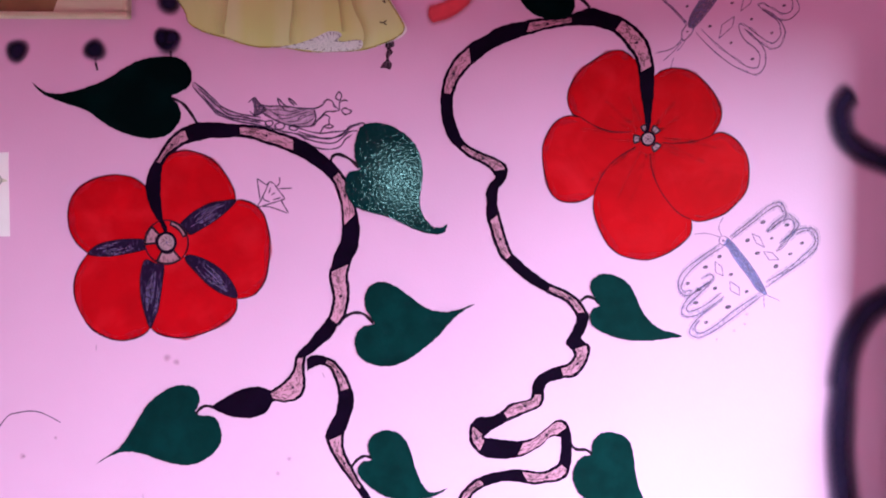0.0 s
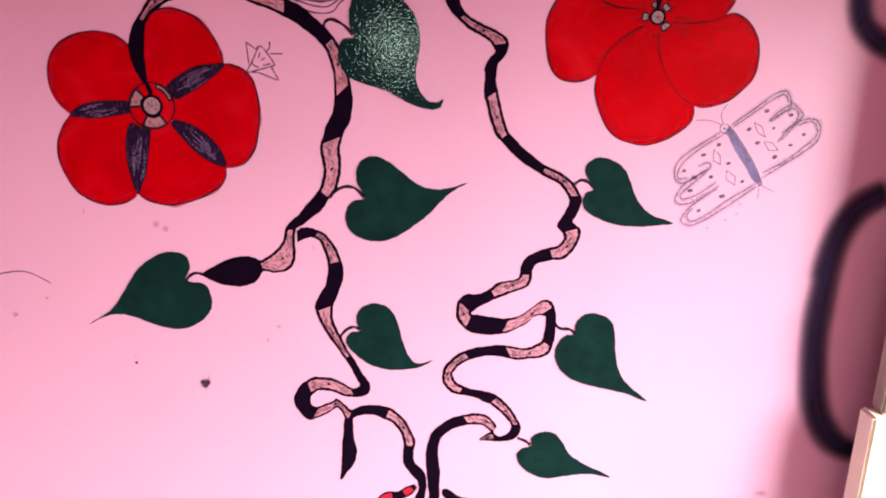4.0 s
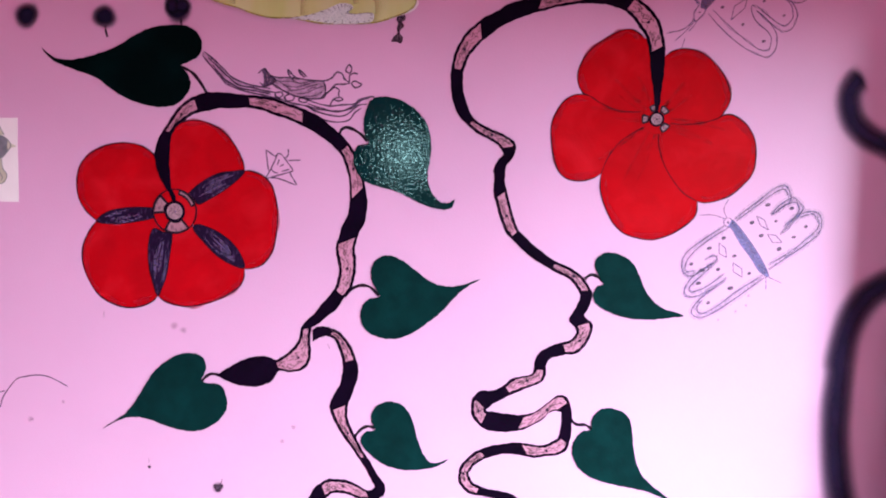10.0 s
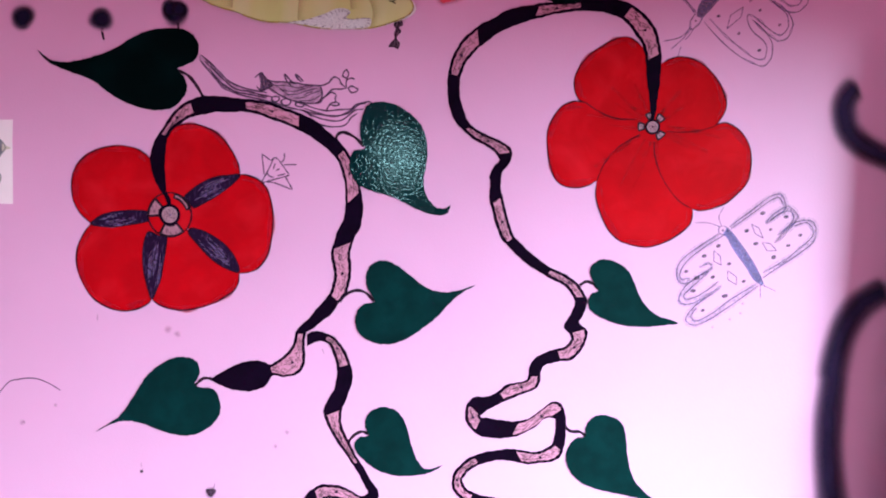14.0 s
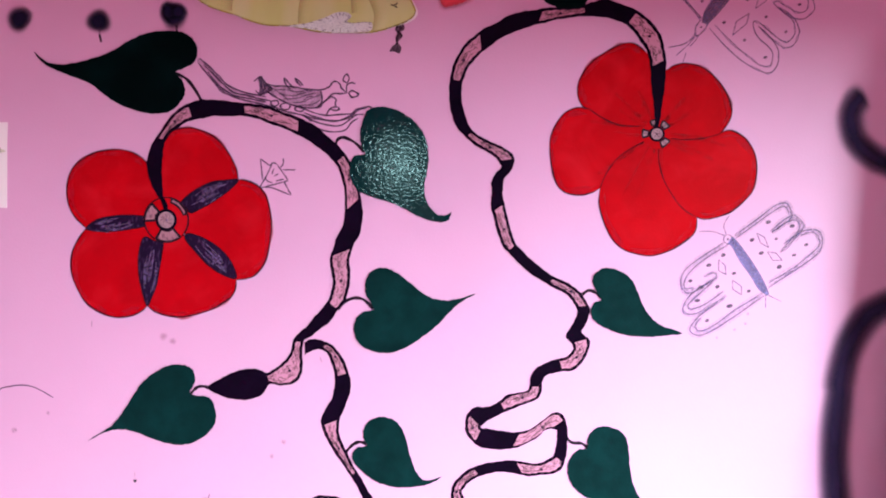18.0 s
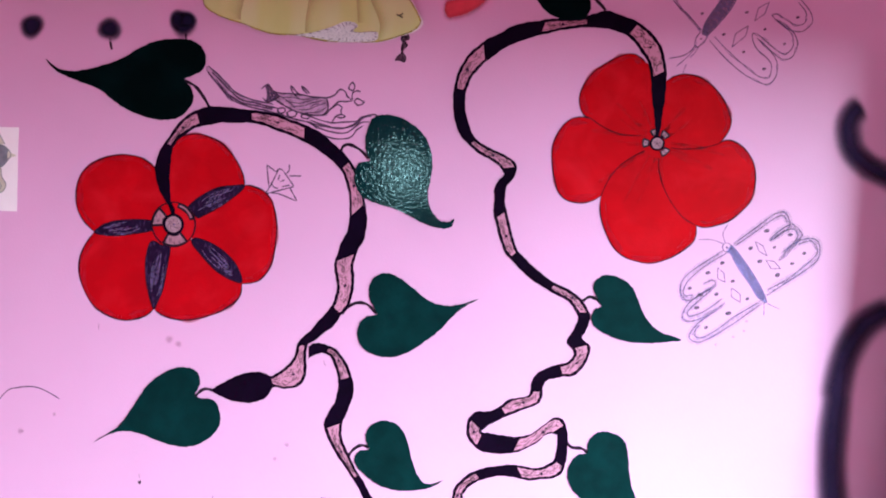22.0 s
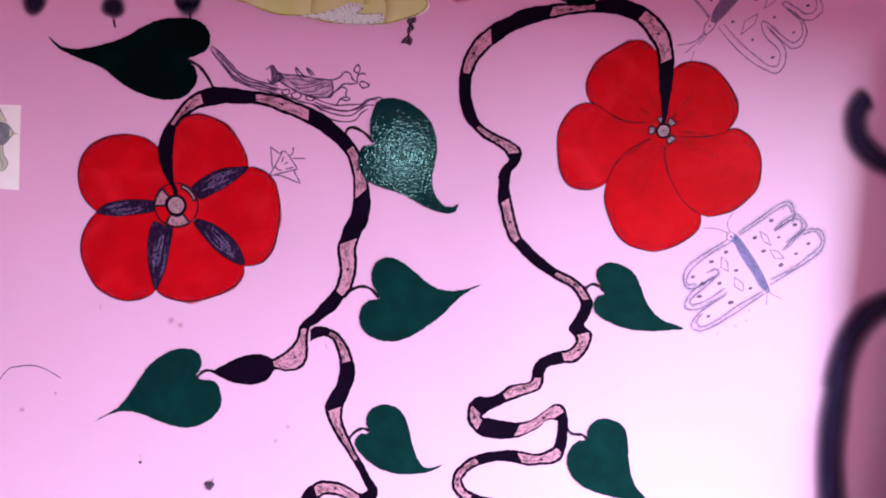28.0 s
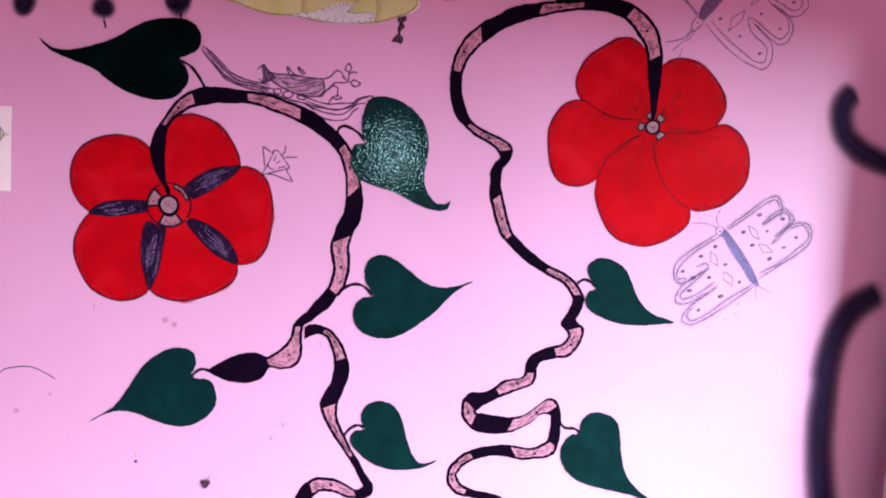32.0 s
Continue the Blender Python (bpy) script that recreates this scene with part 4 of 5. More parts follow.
BUTTERFLY_LOW.append([(36.5, 136.6), (34.6, 134.5), (33.7, 133.5), (34.2, 133.1), (35.7, 133.7), (37.8, 135.4)])
BUTTERFLY_LOW.append([(38, 134.6), (35.4, 132.5), (34.3, 131.1), (34.3, 130.3), (35.4, 129.9), (37.1, 130.9), (39.4, 132.6), (42.6, 135.2)])
BUTTERFLY_LOW.append([(35.4, 132.1), (34.7, 131), (35.5, 130.5), (37.1, 131.4), (39.4, 133.3), (42.3, 135.5)])
BUTTERFLY_LOW.append([(37.6, 142.1), (37.2, 143.2), (37.7, 144.4)])
BUTTERFLY_LOW.append([(37.4, 142), (35.9, 142.4), (34.4, 142.3)])
BUTTERFLY_LOW.append([(42.7, 135.4), (42.8, 133.7)])
BUTTERFLY_LOW.append([(42.9, 135.3), (44.6, 134.6)])
BUTTERFLY_LOW_BODY = [(38, 141.5, 1.05), (38.6, 141.1, 0.85), (39.8, 139.5, 1.11), (41.2, 137.7, 1.02), (42.2, 136.2, 0.91), (43, 135.3, 0.2)]
BUTTERFLY_LOW_MARKS = [(37.4, 139.7, 0.56), (35.8, 138.4, 0.52), (33.8, 136.4, 0.52), (34.8, 134.1, 0.56), (37, 135.9, 0.56), (38.8, 137.6, 0.46), (40.7, 135.6, 0.49), (38.6, 133.7, 0.63), (36.1, 131.8, 0.52), (35.1, 135.7, 0.56), (40.6, 141.7, 0.59), (41.8, 140.2, 0.52), (44, 138.7, 0.63), (42.3, 143.9, 0.54), (43.4, 142, 0.42), (45.6, 140.2, 0.42), (46.9, 141.5, 0.49), (45.1, 143.6, 0.52)]
BUTTERFLY_LOW_DIAMONDS = []
BUTTERFLY_LOW_DIAMONDS.append([(36.9, 139.1), (37.7, 138.5), (37.9, 137.4), (37, 137.8)])
BUTTERFLY_LOW_DIAMONDS.append([(38.7, 136.8), (39.8, 136.1), (39.9, 135.1), (38.8, 135.7)])
BUTTERFLY_LOW_DIAMONDS.append([(41.1, 142.5), (42, 142.1), (42.6, 140.9), (41.6, 141.4)])
BUTTERFLY_LOW_DIAMONDS.append([(42.5, 140.4), (43.5, 140.3), (44.3, 139.5), (43.2, 139.4)])
BUTTERFLY_HIGH = []
BUTTERFLY_HIGH.append([(33.8, 166), (35.8, 164.1), (38, 162.4), (39.7, 161.5), (41.1, 161.3), (41.8, 162.1), (42, 163.3), (41.6, 164.4), (40.5, 165.7), (39.3, 166.6)])
BUTTERFLY_HIGH.append([(34.3, 166.5), (36.5, 164.6), (38.6, 162.9), (40, 162.1), (41, 162.1), (41.3, 162.8), (41.2, 163.7), (40.6, 164.4), (39.7, 165), (39.1, 165.8), (38.8, 166.6), (38.8, 167.1), (39.3, 167.1), (40.3, 166.4), (41.1, 165.7)])
BUTTERFLY_HIGH.append([(39.3, 166.6), (40.7, 165.5), (41.8, 164.6), (42.6, 164.3), (43.4, 164.5), (44, 165.4), (44, 166.5), (43.5, 167.5), (42.4, 168.4), (41.4, 169)])
BUTTERFLY_HIGH.append([(39.7, 166.8), (41, 165.8), (42, 165.1), (42.9, 165), (43.5, 165.7), (43.6, 166.5), (43.2, 167.4), (42.2, 168.3), (41.2, 169), (41, 169.4), (41.5, 169.5), (42.2, 169.2)])
BUTTERFLY_HIGH.append([(41.3, 168.9), (42.5, 168), (43.5, 167.7), (44.5, 167.7), (45.3, 168.3), (45.6, 169), (45.3, 169.9), (44.5, 170.9), (43.4, 172)])
BUTTERFLY_HIGH.append([(41.6, 169.4), (42.7, 168.8), (43.7, 168.4), (44.5, 168.5), (44.9, 169.2), (44.6, 170.1), (43.8, 171)])
BUTTERFLY_HIGH.append([(28.6, 171.3), (29.6, 170.1), (30.4, 169.4), (31.5, 168.2), (32.7, 167.1)])
BUTTERFLY_HIGH.append([(29.2, 171), (30, 170), (30.9, 169), (32.1, 167.9), (32.8, 167.2)])
BUTTERFLY_HIGH.append([(32.7, 167.1), (32.3, 166.3), (32.1, 165.5), (32.5, 165.2), (33.1, 165.8), (33.6, 166.5)])
BUTTERFLY_HIGH.append([(32.2, 165.5), (31.7, 164.6), (30.7, 164), (29.2, 163.7)])
BUTTERFLY_HIGH.append([(32.4, 165.3), (31.5, 164.1), (30.1, 162.7)])
BUTTERFLY_HIGH.append([(32.6, 165.2), (32.2, 164.5), (31.7, 163.9)])
BUTTERFLY_HIGH.append([(31.3, 163.1), (31.1, 162.4), (31, 161.9)])
BUTTERFLY_HIGH_BODY = [(33.18, 166.58, 0.6), (33.57, 167.53, 1.26), (34.28, 168.64, 1.52), (35.1, 169.88, 1.65), (35.79, 171.11, 1.58), (36.47, 172.47, 1.05)]
BUTTERFLY_HIGH_MARKS = [(32.7, 169.15, 0.4), (37.9, 169.56, 0.39), (40.18, 167.69, 0.39), (35.42, 166.83, 0.4), (37.9, 164.9, 0.4), (40.45, 163.04, 0.4), (42.56, 166.09, 0.39), (43.85, 169.28, 0.39), (32.82, 166.16, 0.27)]
BUTTERFLY_HIGH_DIAMONDS = []
BUTTERFLY_HIGH_DIAMONDS.append([(38.2, 168), (38, 166.8), (36.5, 165.4), (36.8, 167)])
BUTTERFLY_HIGH_DIAMONDS.append([(38.9, 168.6), (39.2, 170.1), (40.4, 170.9), (40, 169.5)])
ARCS = []
ARCS.append([(-52.3, 113.7), (-51.9, 115.2), (-50.3, 117.4), (-49, 117.9), (-47.5, 118.2), (-46.2, 118.1), (-44.8, 117.6), (-43.4, 116.9)])
ARCS.append([(-52.3, 113.7), (-52.8, 114.3), (-54.9, 114.3)])
ARCS.append([(-51.7, 115.9), (-52.8, 115.7), (-55, 115.9)])
ARCS.append([(-52.5, 115.4), (-53.4, 115.1), (-54, 115)])
BIRD = []
BIRD.append([(-18.25, 156.99), (-17.2, 156.84), (-16.06, 156.88), (-14.67, 156.75), (-13.29, 156.67), (-11.69, 156.61), (-10.68, 156.98), (-10.38, 157.52), (-9.94, 157.69), (-9.47, 157.52), (-9.09, 156.98), (-8.59, 156.46)])
BIRD.append([(-18.3, 156.08), (-17.35, 155.7), (-16.39, 155.09), (-14.98, 154.63), (-13.13, 154.43), (-11.76, 154.49), (-11.34, 155.06), (-10.92, 155.5), (-10.17, 156.18), (-9.38, 156.33), (-8.36, 156.41)])
BIRD.append([(-11.67, 156.45), (-11.39, 155.69), (-11.57, 155.0), (-11.99, 154.51)])
BIRD.append([(-15.34, 156.52), (-15.96, 157.15), (-16.17, 157.81), (-15.76, 157.51), (-15.26, 156.87), (-14.67, 156.68)])
BIRD.append([(-14.0, 156.96), (-14.6, 157.37), (-14.8, 157.85), (-14.39, 157.61), (-13.77, 156.98)])
BIRD.append([(-19.76, 157.21), (-19.34, 157.7), (-18.93, 157.84), (-18.62, 157.3), (-18.13, 156.95), (-17.64, 156.47), (-18.4, 155.8), (-19.08, 155.75), (-19.58, 156.21)])
BIRD.append([(-8.48, 156.47), (-8.56, 157.02), (-8.44, 157.44), (-7.99, 157.63), (-7.47, 157.6)])
BIRD.append([(-8.52, 157.59), (-9.0, 158.0), (-8.64, 158.63), (-8.26, 158.17), (-8.52, 157.59)])
BIRD.append([(-8.25, 156.48), (-7.81, 156.74), (-7.09, 156.27), (-7.64, 155.96), (-8.11, 156.15), (-8.25, 156.48)])
BIRD.append([(-10.89, 153.58), (-10.38, 154.41), (-9.71, 154.68), (-9.24, 154.49), (-9.79, 154.23), (-10.38, 154.41)])
BIRD.append([(-11.34, 155.01), (-10.8, 155.5), (-10.26, 155.88), (-9.73, 155.58), (-9.8, 155.17), (-9.71, 154.68)])
BIRD.append([(-16.67, 154.8), (-16.85, 154.51), (-17.3, 154.45), (-17.62, 154.63), (-17.59, 154.9), (-17.2, 155.1), (-16.78, 154.99), (-16.67, 154.76)])
BIRD.append([(-15.24, 154.5), (-15.48, 154.15), (-16.05, 154.07), (-16.45, 154.28), (-16.41, 154.61), (-15.91, 154.85), (-15.39, 154.73), (-15.24, 154.46)])
BIRD.append([(-13.55, 154.28), (-13.77, 154.01), (-14.3, 153.94), (-14.67, 154.11), (-14.63, 154.36), (-14.17, 154.55), (-13.69, 154.46), (-13.55, 154.25)])
BIRD.append([(-26.62, 159.65), (-25.29, 158.73), (-24.17, 157.57), (-22.95, 156.64), (-21.29, 155.97), (-19.42, 155.59), (-18.26, 155.52)])
BIRD.append([(-26.82, 159.19), (-25.95, 158.23), (-24.82, 156.96), (-23.71, 155.91), (-22.51, 155.32), (-20.75, 154.88), (-18.65, 154.58), (-16.55, 154.06)])
BIRD.append([(-26.12, 159.01), (-24.88, 157.86), (-23.53, 156.71), (-22.2, 155.79), (-20.56, 155.46), (-18.69, 155.15), (-17.53, 155.01)])
BIRD.append([(-25.48, 158.15), (-24.58, 156.86), (-23.37, 156.05), (-21.94, 155.36), (-20.31, 155.14), (-18.21, 154.84)])
BIRD.append([(-17.73, 154.54), (-16.31, 153.97), (-14.91, 153.73), (-13.51, 153.38), (-12.55, 152.78)])
BIRD.append([(-14.86, 154.53), (-13.58, 154.28), (-12.17, 153.82), (-10.77, 153.59), (-9.19, 153.86), (-7.83, 153.97), (-7.19, 154.53), (-5.85, 154.97), (-5.27, 154.79)])
BIRD.append([(-13.98, 153.57), (-12.35, 153.24), (-10.5, 153.0), (-8.91, 153.16), (-7.81, 153.7), (-6.95, 154.44), (-6.06, 154.73)])
BIRD.append([(-13.75, 153.48), (-12.09, 152.81), (-10.23, 152.39), (-8.87, 152.6), (-7.9, 153.35), (-7.14, 153.86), (-6.24, 154.04)])
BIRD.append([(-12.53, 152.55), (-11.33, 151.85), (-9.72, 151.7), (-8.37, 152.07), (-7.75, 152.91), (-6.89, 153.54)])
BIRD.append([(-13.54, 153.83), (-11.66, 153.18), (-9.81, 152.98), (-8.26, 153.55), (-7.29, 154.3)])
BIRD_HATCH = []
BIRD_HATCH.append([(-17.17, 156.39), (-15.57, 156.39), (-14.41, 156.25), (-12.83, 156.59)])
BIRD_HATCH.append([(-16.68, 155.93), (-15.06, 155.75), (-13.71, 156.15), (-12.59, 156.5)])
BIRD_HATCH.append([(-15.95, 155.35), (-14.58, 155.45), (-13.46, 155.87), (-12.12, 156.26)])
BIRD_HATCH.append([(-15.0, 154.97), (-13.86, 155.05), (-12.75, 155.59), (-11.64, 156.01)])
BIRD_HATCH.append([(-14.07, 154.7), (-12.7, 154.8), (-11.6, 155.45)])
BIRD_HATCH.append([(-17.65, 156.58), (-16.69, 156.08), (-15.97, 155.57), (-15.48, 155.16)])
BIRD_HATCH.append([(-13.65, 155.29), (-13.22, 155.66), (-12.54, 155.83)])
BIRD_HATCH.append([(-19, 157.4), (-18.8, 156.7), (-18.8, 155.9)])
BIRD_HATCH.append([(-18.6, 157), (-18.5, 156.6), (-18.6, 156.1)])
BIRD_BODY = [(-18.25, 156.99), (-17.2, 156.84), (-16.06, 156.88), (-14.67, 156.75), (-13.29, 156.67), (-11.69, 156.61), (-11.39, 155.69), (-11.57, 155.0), (-11.99, 154.51), (-13.13, 154.43), (-14.98, 154.63), (-16.39, 155.09), (-17.35, 155.7), (-18.3, 156.08)]
BIRD_TAIL = [(-19.35, 157.65), (-18.93, 157.84), (-18.62, 157.3), (-18.13, 156.95), (-17.64, 156.47), (-18.4, 155.8), (-19.08, 155.75), (-19.1, 156.6)]
BIRD_SKETCH = [(-26.62, 159.65), (-25.29, 158.73), (-24.17, 157.57), (-22.95, 156.64), (-21.29, 155.97), (-19.42, 155.59), (-18.26, 155.52), (-18.65, 154.58), (-20.75, 154.88), (-22.51, 155.32), (-23.71, 155.91), (-24.82, 156.96), (-25.95, 158.23), (-26.82, 159.19)]
CRYSTAL = []
CRYSTAL.append([(-18.6, 148), (-17.4, 147.2)])
CRYSTAL.append([(-18.6, 148), (-18.2, 145.4)])
CRYSTAL.append([(-17.4, 147.2), (-17, 147.6), (-16.5, 147.4)])
CRYSTAL.append([(-16.5, 147.4), (-15.1, 145.6)])
CRYSTAL.append([(-15.1, 145.6), (-15.5, 145.4), (-18, 144.6)])
CRYSTAL.append([(-18, 144.6), (-18.6, 144.4)])
CRYSTAL.append([(-18.6, 144.4), (-17.9, 145.7), (-17.1, 147.5)])
CRYSTAL.append([(-17.9, 145.7), (-17.5, 145.3), (-17, 145.2)])
CRYSTAL.append([(-18, 144.6), (-16.8, 144.5), (-14.7, 143.8)])
CRYSTAL.append([(-15.6, 145.4), (-14.6, 143.8)])
CRYSTAL.append([(-16.1, 147.1), (-15.8, 147.5), (-15.8, 148.2)])
CRYSTAL.append([(-15.8, 146.8), (-14.2, 146.9)])
CRYSTAL.append([(-17.1, 146.2), (-16.9, 146.9)])
CRYSTAL.append([(-16.8, 146), (-16.3, 146.3)])
CRYSTAL.append([(-16.6, 145.4), (-15.6, 145.7)])
DOTS = [(-49.1, 163.3, 2.8), (-39.2, 163.5, 2.66), (-30, 164.6, 2.94), (-29.8, 169.5, 2.94)]
DOT_TAILS = []
DOT_TAILS.append([(-39.1, 162.4), (-39, 161.7), (-38.8, 161)])
DOT_TAILS.append([(-29.6, 163.5), (-29.5, 162.7)])
RED_RING = [(1.6, 167.9, 1.65), (2.7, 168.1, 1.82), (4.3, 168.6, 1.82), (5.9, 169.6, 1.69), (7, 171.1, 1.69), (7.6, 172.8, 1.84), (6.9, 174.8, 1.84), (5.2, 175.7, 1.69)]
SCROLL_TOP = [(52.5, 159.6, 1.7), (51.6, 158.9, 1.9), (50.9, 157.7, 1.9), (50.8, 156.2, 1.9), (51.5, 154.1, 1.9), (53.2, 152.5, 1.9), (55.3, 151.5, 1.9), (57.3, 150.9, 1.9), (59.4, 150.8, 1.9)]
SCROLL_LOW = [(58.2, 135.8, 2.5), (56.3, 134.8, 2.6), (54.6, 133.4, 2.7), (53.3, 131.2, 2.7), (52.5, 128.6, 2.6), (52.1, 125.5, 2.7), (52.2, 124.1, 2.5), (52.1, 120.5, 2.7), (52.2, 116.9, 2.6), (52.6, 113.3, 2.7), (53.3, 109.6, 2.8), (54.4, 106.7, 2.8), (55.9, 104.5, 2.9), (57.6, 103.2, 2.6), (59.7, 102.7, 2.4), (61.6, 103.1, 2.1)]
BLOT_SHAPE = [(-2.8, 164.8), (-2.4, 165.1), (-2, 164.7), (-2, 164.2), (-2.4, 164), (-2.1, 163.5), (-2.5, 163), (-2.6, 162.6), (-2.2, 162.1), (-2.4, 161.4), (-3, 161.6), (-3.6, 161.6), (-3.3, 162.2), (-2.9, 162.6), (-3, 163.3), (-2.8, 163.8), (-3.1, 164.2)]
SPECKS = [(-23.6, 105, 1.25), (-32.6, 107.1, 0.4)]
SMUDGES = [(-29.7, 125.5, 1.13), (-28.5, 125, 0.98), (-44, 114.9, 0.56), (-48.3, 112.4, 0.9), (-14.1, 113.4, 0.75), (-15.5, 111.5, 0.68), (40.8, 132.9, 0.5), (40.6, 131.7, 0.45), (37.4, 129.8, 0.4), (39.4, 130.9, 0.45)]
DRESS_TICKS = []
DRESS_TICKS.append([(-3.7, 167), (-3.3, 166.9), (-2.9, 167.2)])
DRESS_TICKS.append([(-3.2, 166.8), (-2.9, 166.7)])
DRESS_TICKS.append([(-3.4, 169.5), (-3.1, 169.3), (-3.3, 169.7)])
GRIME = [(-49.7, 80.3, 3.01), (-50.7, 77.9, 2.55), (-48.1, 112.4, 0.59), (-10.7, 83.4, 1.28), (48.8, 95.8, 2.1)]
DRESS = [(-27.6, 172.6), (-27.5, 167.8), (-26.8, 166.5), (-25, 165.6), (-22.6, 165), (-20.4, 164.3), (-18.3, 163.9), (-15.5, 163.9), (-12.1, 163.4), (-8.6, 163.5), (-6.2, 163.6), (-4.5, 164), (-2.9, 164.6), (-1.6, 165.2), (-0.8, 166), (-0.9, 166.8), (-1.8, 168.3), (-2.8, 169.9), (-4.2, 173.2)]
DRESS_FOLDS = []
DRESS_FOLDS.append([(-22.6, 171.5, 0.65), (-22.6, 168.1, 0.99), (-23.3, 165.5, 1.4)])
DRESS_FOLDS.append([(-14.8, 171.9, 0.65), (-14.7, 167.2, 0.78), (-14.9, 164.2, 0.91)])
DRESS_FOLDS.append([(-8.5, 172.3, 1.04), (-6.9, 168.3, 1.27), (-6, 165.7, 1.4), (-5.6, 163.9, 1.04)])
DRESS_LACE = [(-15.9, 163.9), (-13.8, 164.3), (-11.5, 165.1), (-10, 165.8), (-8.8, 165.8), (-8.3, 165.4), (-8.8, 164.8), (-8, 164.6), (-6.6, 164.8), (-5.8, 164.7), (-6, 163.8), (-7.9, 163.5), (-10.7, 163.4), (-13.4, 163.7)]
CARD = [(-59.4, 149.9), (-54.9, 150.3), (-52.7, 150.6), (-50.2, 150.7), (-50.2, 147.8), (-50.1, 144.3), (-50, 140.2), (-54.5, 140.1), (-59, 139.9)]

# ---- the vase at the foot of the mural
vase = thing("painted_vase", "painted vase with black and red handles and pencilled grain", "painted vase")
part("neck", film(VASE_NECK, 0.0006), BAND, vase)
LIP_A = [(0.7, 90.3), (1.4, 90.9), (2.8, 91), (4.4, 90.6), (4.5, 89.5), (3.4, 89), (1.7, 89.2)]
LIP_B = [(7.7, 90.9), (9.1, 90.9), (10.4, 90.5), (11, 90), (9.8, 89.3), (8.2, 89.3), (7.6, 89.8)]
for lip in (LIP_A, LIP_B):
    part("lip", film(lip, 0.0007), LIP, vase, "pale pink rim of the vase")
    stroke("lip_outline", lip, 0.12, 0.0010, PENCIL, vase, closed=True, taper=False)
grain = random.Random(11)
for k in range(64):
    x = 4.2 + 3.9 * grain.random() + 0.1 * math.sin(k)
    z = 77.2 + 11.2 * grain.random()
    lean = grain.uniform(-0.35, 0.35)
    stroke("grain_line", [(x, z), (x + lean * 0.5 + 0.06 * math.sin(k), z + 0.55), (x + lean, z + grain.uniform(0.9, 1.5))], 0.09, 0.0012, STALK, vase, seed=k)
part("body_side", film(VASE_BODY_A, 0.0008), BLACK, vase)
part("body_side", film(VASE_BODY_B, 0.0008), BLACK, vase)
for rim, spans in ((VASE_RIM_A, [(0.6, 1.5), (2.6, 4.2), (6.4, 7.4), (8.3, 9.2)]), (VASE_RIM_B, [(2.5, 4.0), (6.5, 7.6), (8.4, 9.3)])):
    line = spline(rim, False, 6)
    part("handle", ribbon(line[:, :2], line[:, 2] / 2, 0.0011, 0.0002), BLACK, vase)
    for a, b in spans:
        at = np.arange(len(line)) / 6
        u = np.linspace(a, b, 8)
        sub = np.stack([np.interp(u, at, line[:, c]) for c in range(3)], 1)
        part("red_band", ribbon(sub[:, :2], sub[:, 2] / 2 - 0.24, 0.0016), VASE_RED, vase)

# ---- pencil drawings


def drawing(name, label, category, strokes, width=0.12, loose_by=0.16, mat=PENCIL):
    ob = thing(name, label, category, "pencil drawings on the wall")
    for k, s in enumerate(strokes):
        stroke("pencil_line", s, width, 0.0003, mat, ob, seed=k)
        if len(s) > 3:
            loose = [(x + loose_by * math.sin(3 * j + k), z + loose_by * math.cos(2.3 * j + k)) for j, (x, z) in enumerate(s)]
            stroke("pencil_line", loose, width * 0.7, 0.0004, mat, ob, seed=k + 5)
    return ob


def butterfly(label, strokes, body, marks, diamonds, shade, shade_label):
    ob = drawing("butterfly_drawing", label, "pencil drawing", strokes)
    line = spline(body, False, 6)
    part("body", ribbon(line[:, :2], line[:, 2] / 2, 0.0004), shade, ob, shade_label)
    for s in (-1, 1):
        edge = line[:, :2] + across(line) * (line[:, 2:] / 2) * s
        part("body_outline", ribbon(edge, np.full(len(edge), 0.05), 0.0006), PENCIL, ob)
    for f in (-0.6, -0.25, 0.1, 0.4, 0.7):
        grain = line[2:-3, :2] + across(line)[2:-3] * (line[2:-3, 2:] / 2) * f
        part("body_hatch", ribbon(grain, np.full(len(grain), 0.06), 0.0006), PENCIL, ob)
    for k, (x, z, w) in enumerate(marks):
        spot = [(x + w * 0.48 * math.cos(a) * (1.25 if k % 2 else 1), z + w * 0.4 * math.sin(a) + 0.1 * w * math.cos(a)) for a in np.linspace(0, math.tau, 9)[:-1]]
        part("mark", film(spot, 0.0004), DARK_PENCIL, ob)
    for d in diamonds:
        for a, b in zip(d, d[1:] + d[:1]):
            part("diamond_side", ribbon(np.array([a, [(p + q) / 2 for p, q in zip(a, b)], b]), np.full(3, 0.06), 0.0004), PENCIL, ob)
    return ob


low = butterfly("pencil drawing of a butterfly with finger-shaped spotted wings", BUTTERFLY_LOW, BUTTERFLY_LOW_BODY, BUTTERFLY_LOW_MARKS, BUTTERFLY_LOW_DIAMONDS, BLUE, "blue-grey shaded body")
head = [(37.8 + 0.52 * math.cos(a), 141.6 + 0.52 * math.sin(a)) for a in np.linspace(0, math.tau, 13)[:-1]]
stroke("head", head, 0.12, 0.0005, PENCIL, low, closed=True, taper=False)
part("eye", film([((x - head[0][0] + 0.52) * 0.3 + head[0][0] - 0.52, (z - head[0][1]) * 0.3 + head[0][1]) for x, z in head], 0.0005), PENCIL, low)
for k, run in enumerate(BUTTERFLY_LOW):
    if len(run) > 3:
        stroke("shading", run, 0.75, 0.0002, SHADE, low, seed=k)
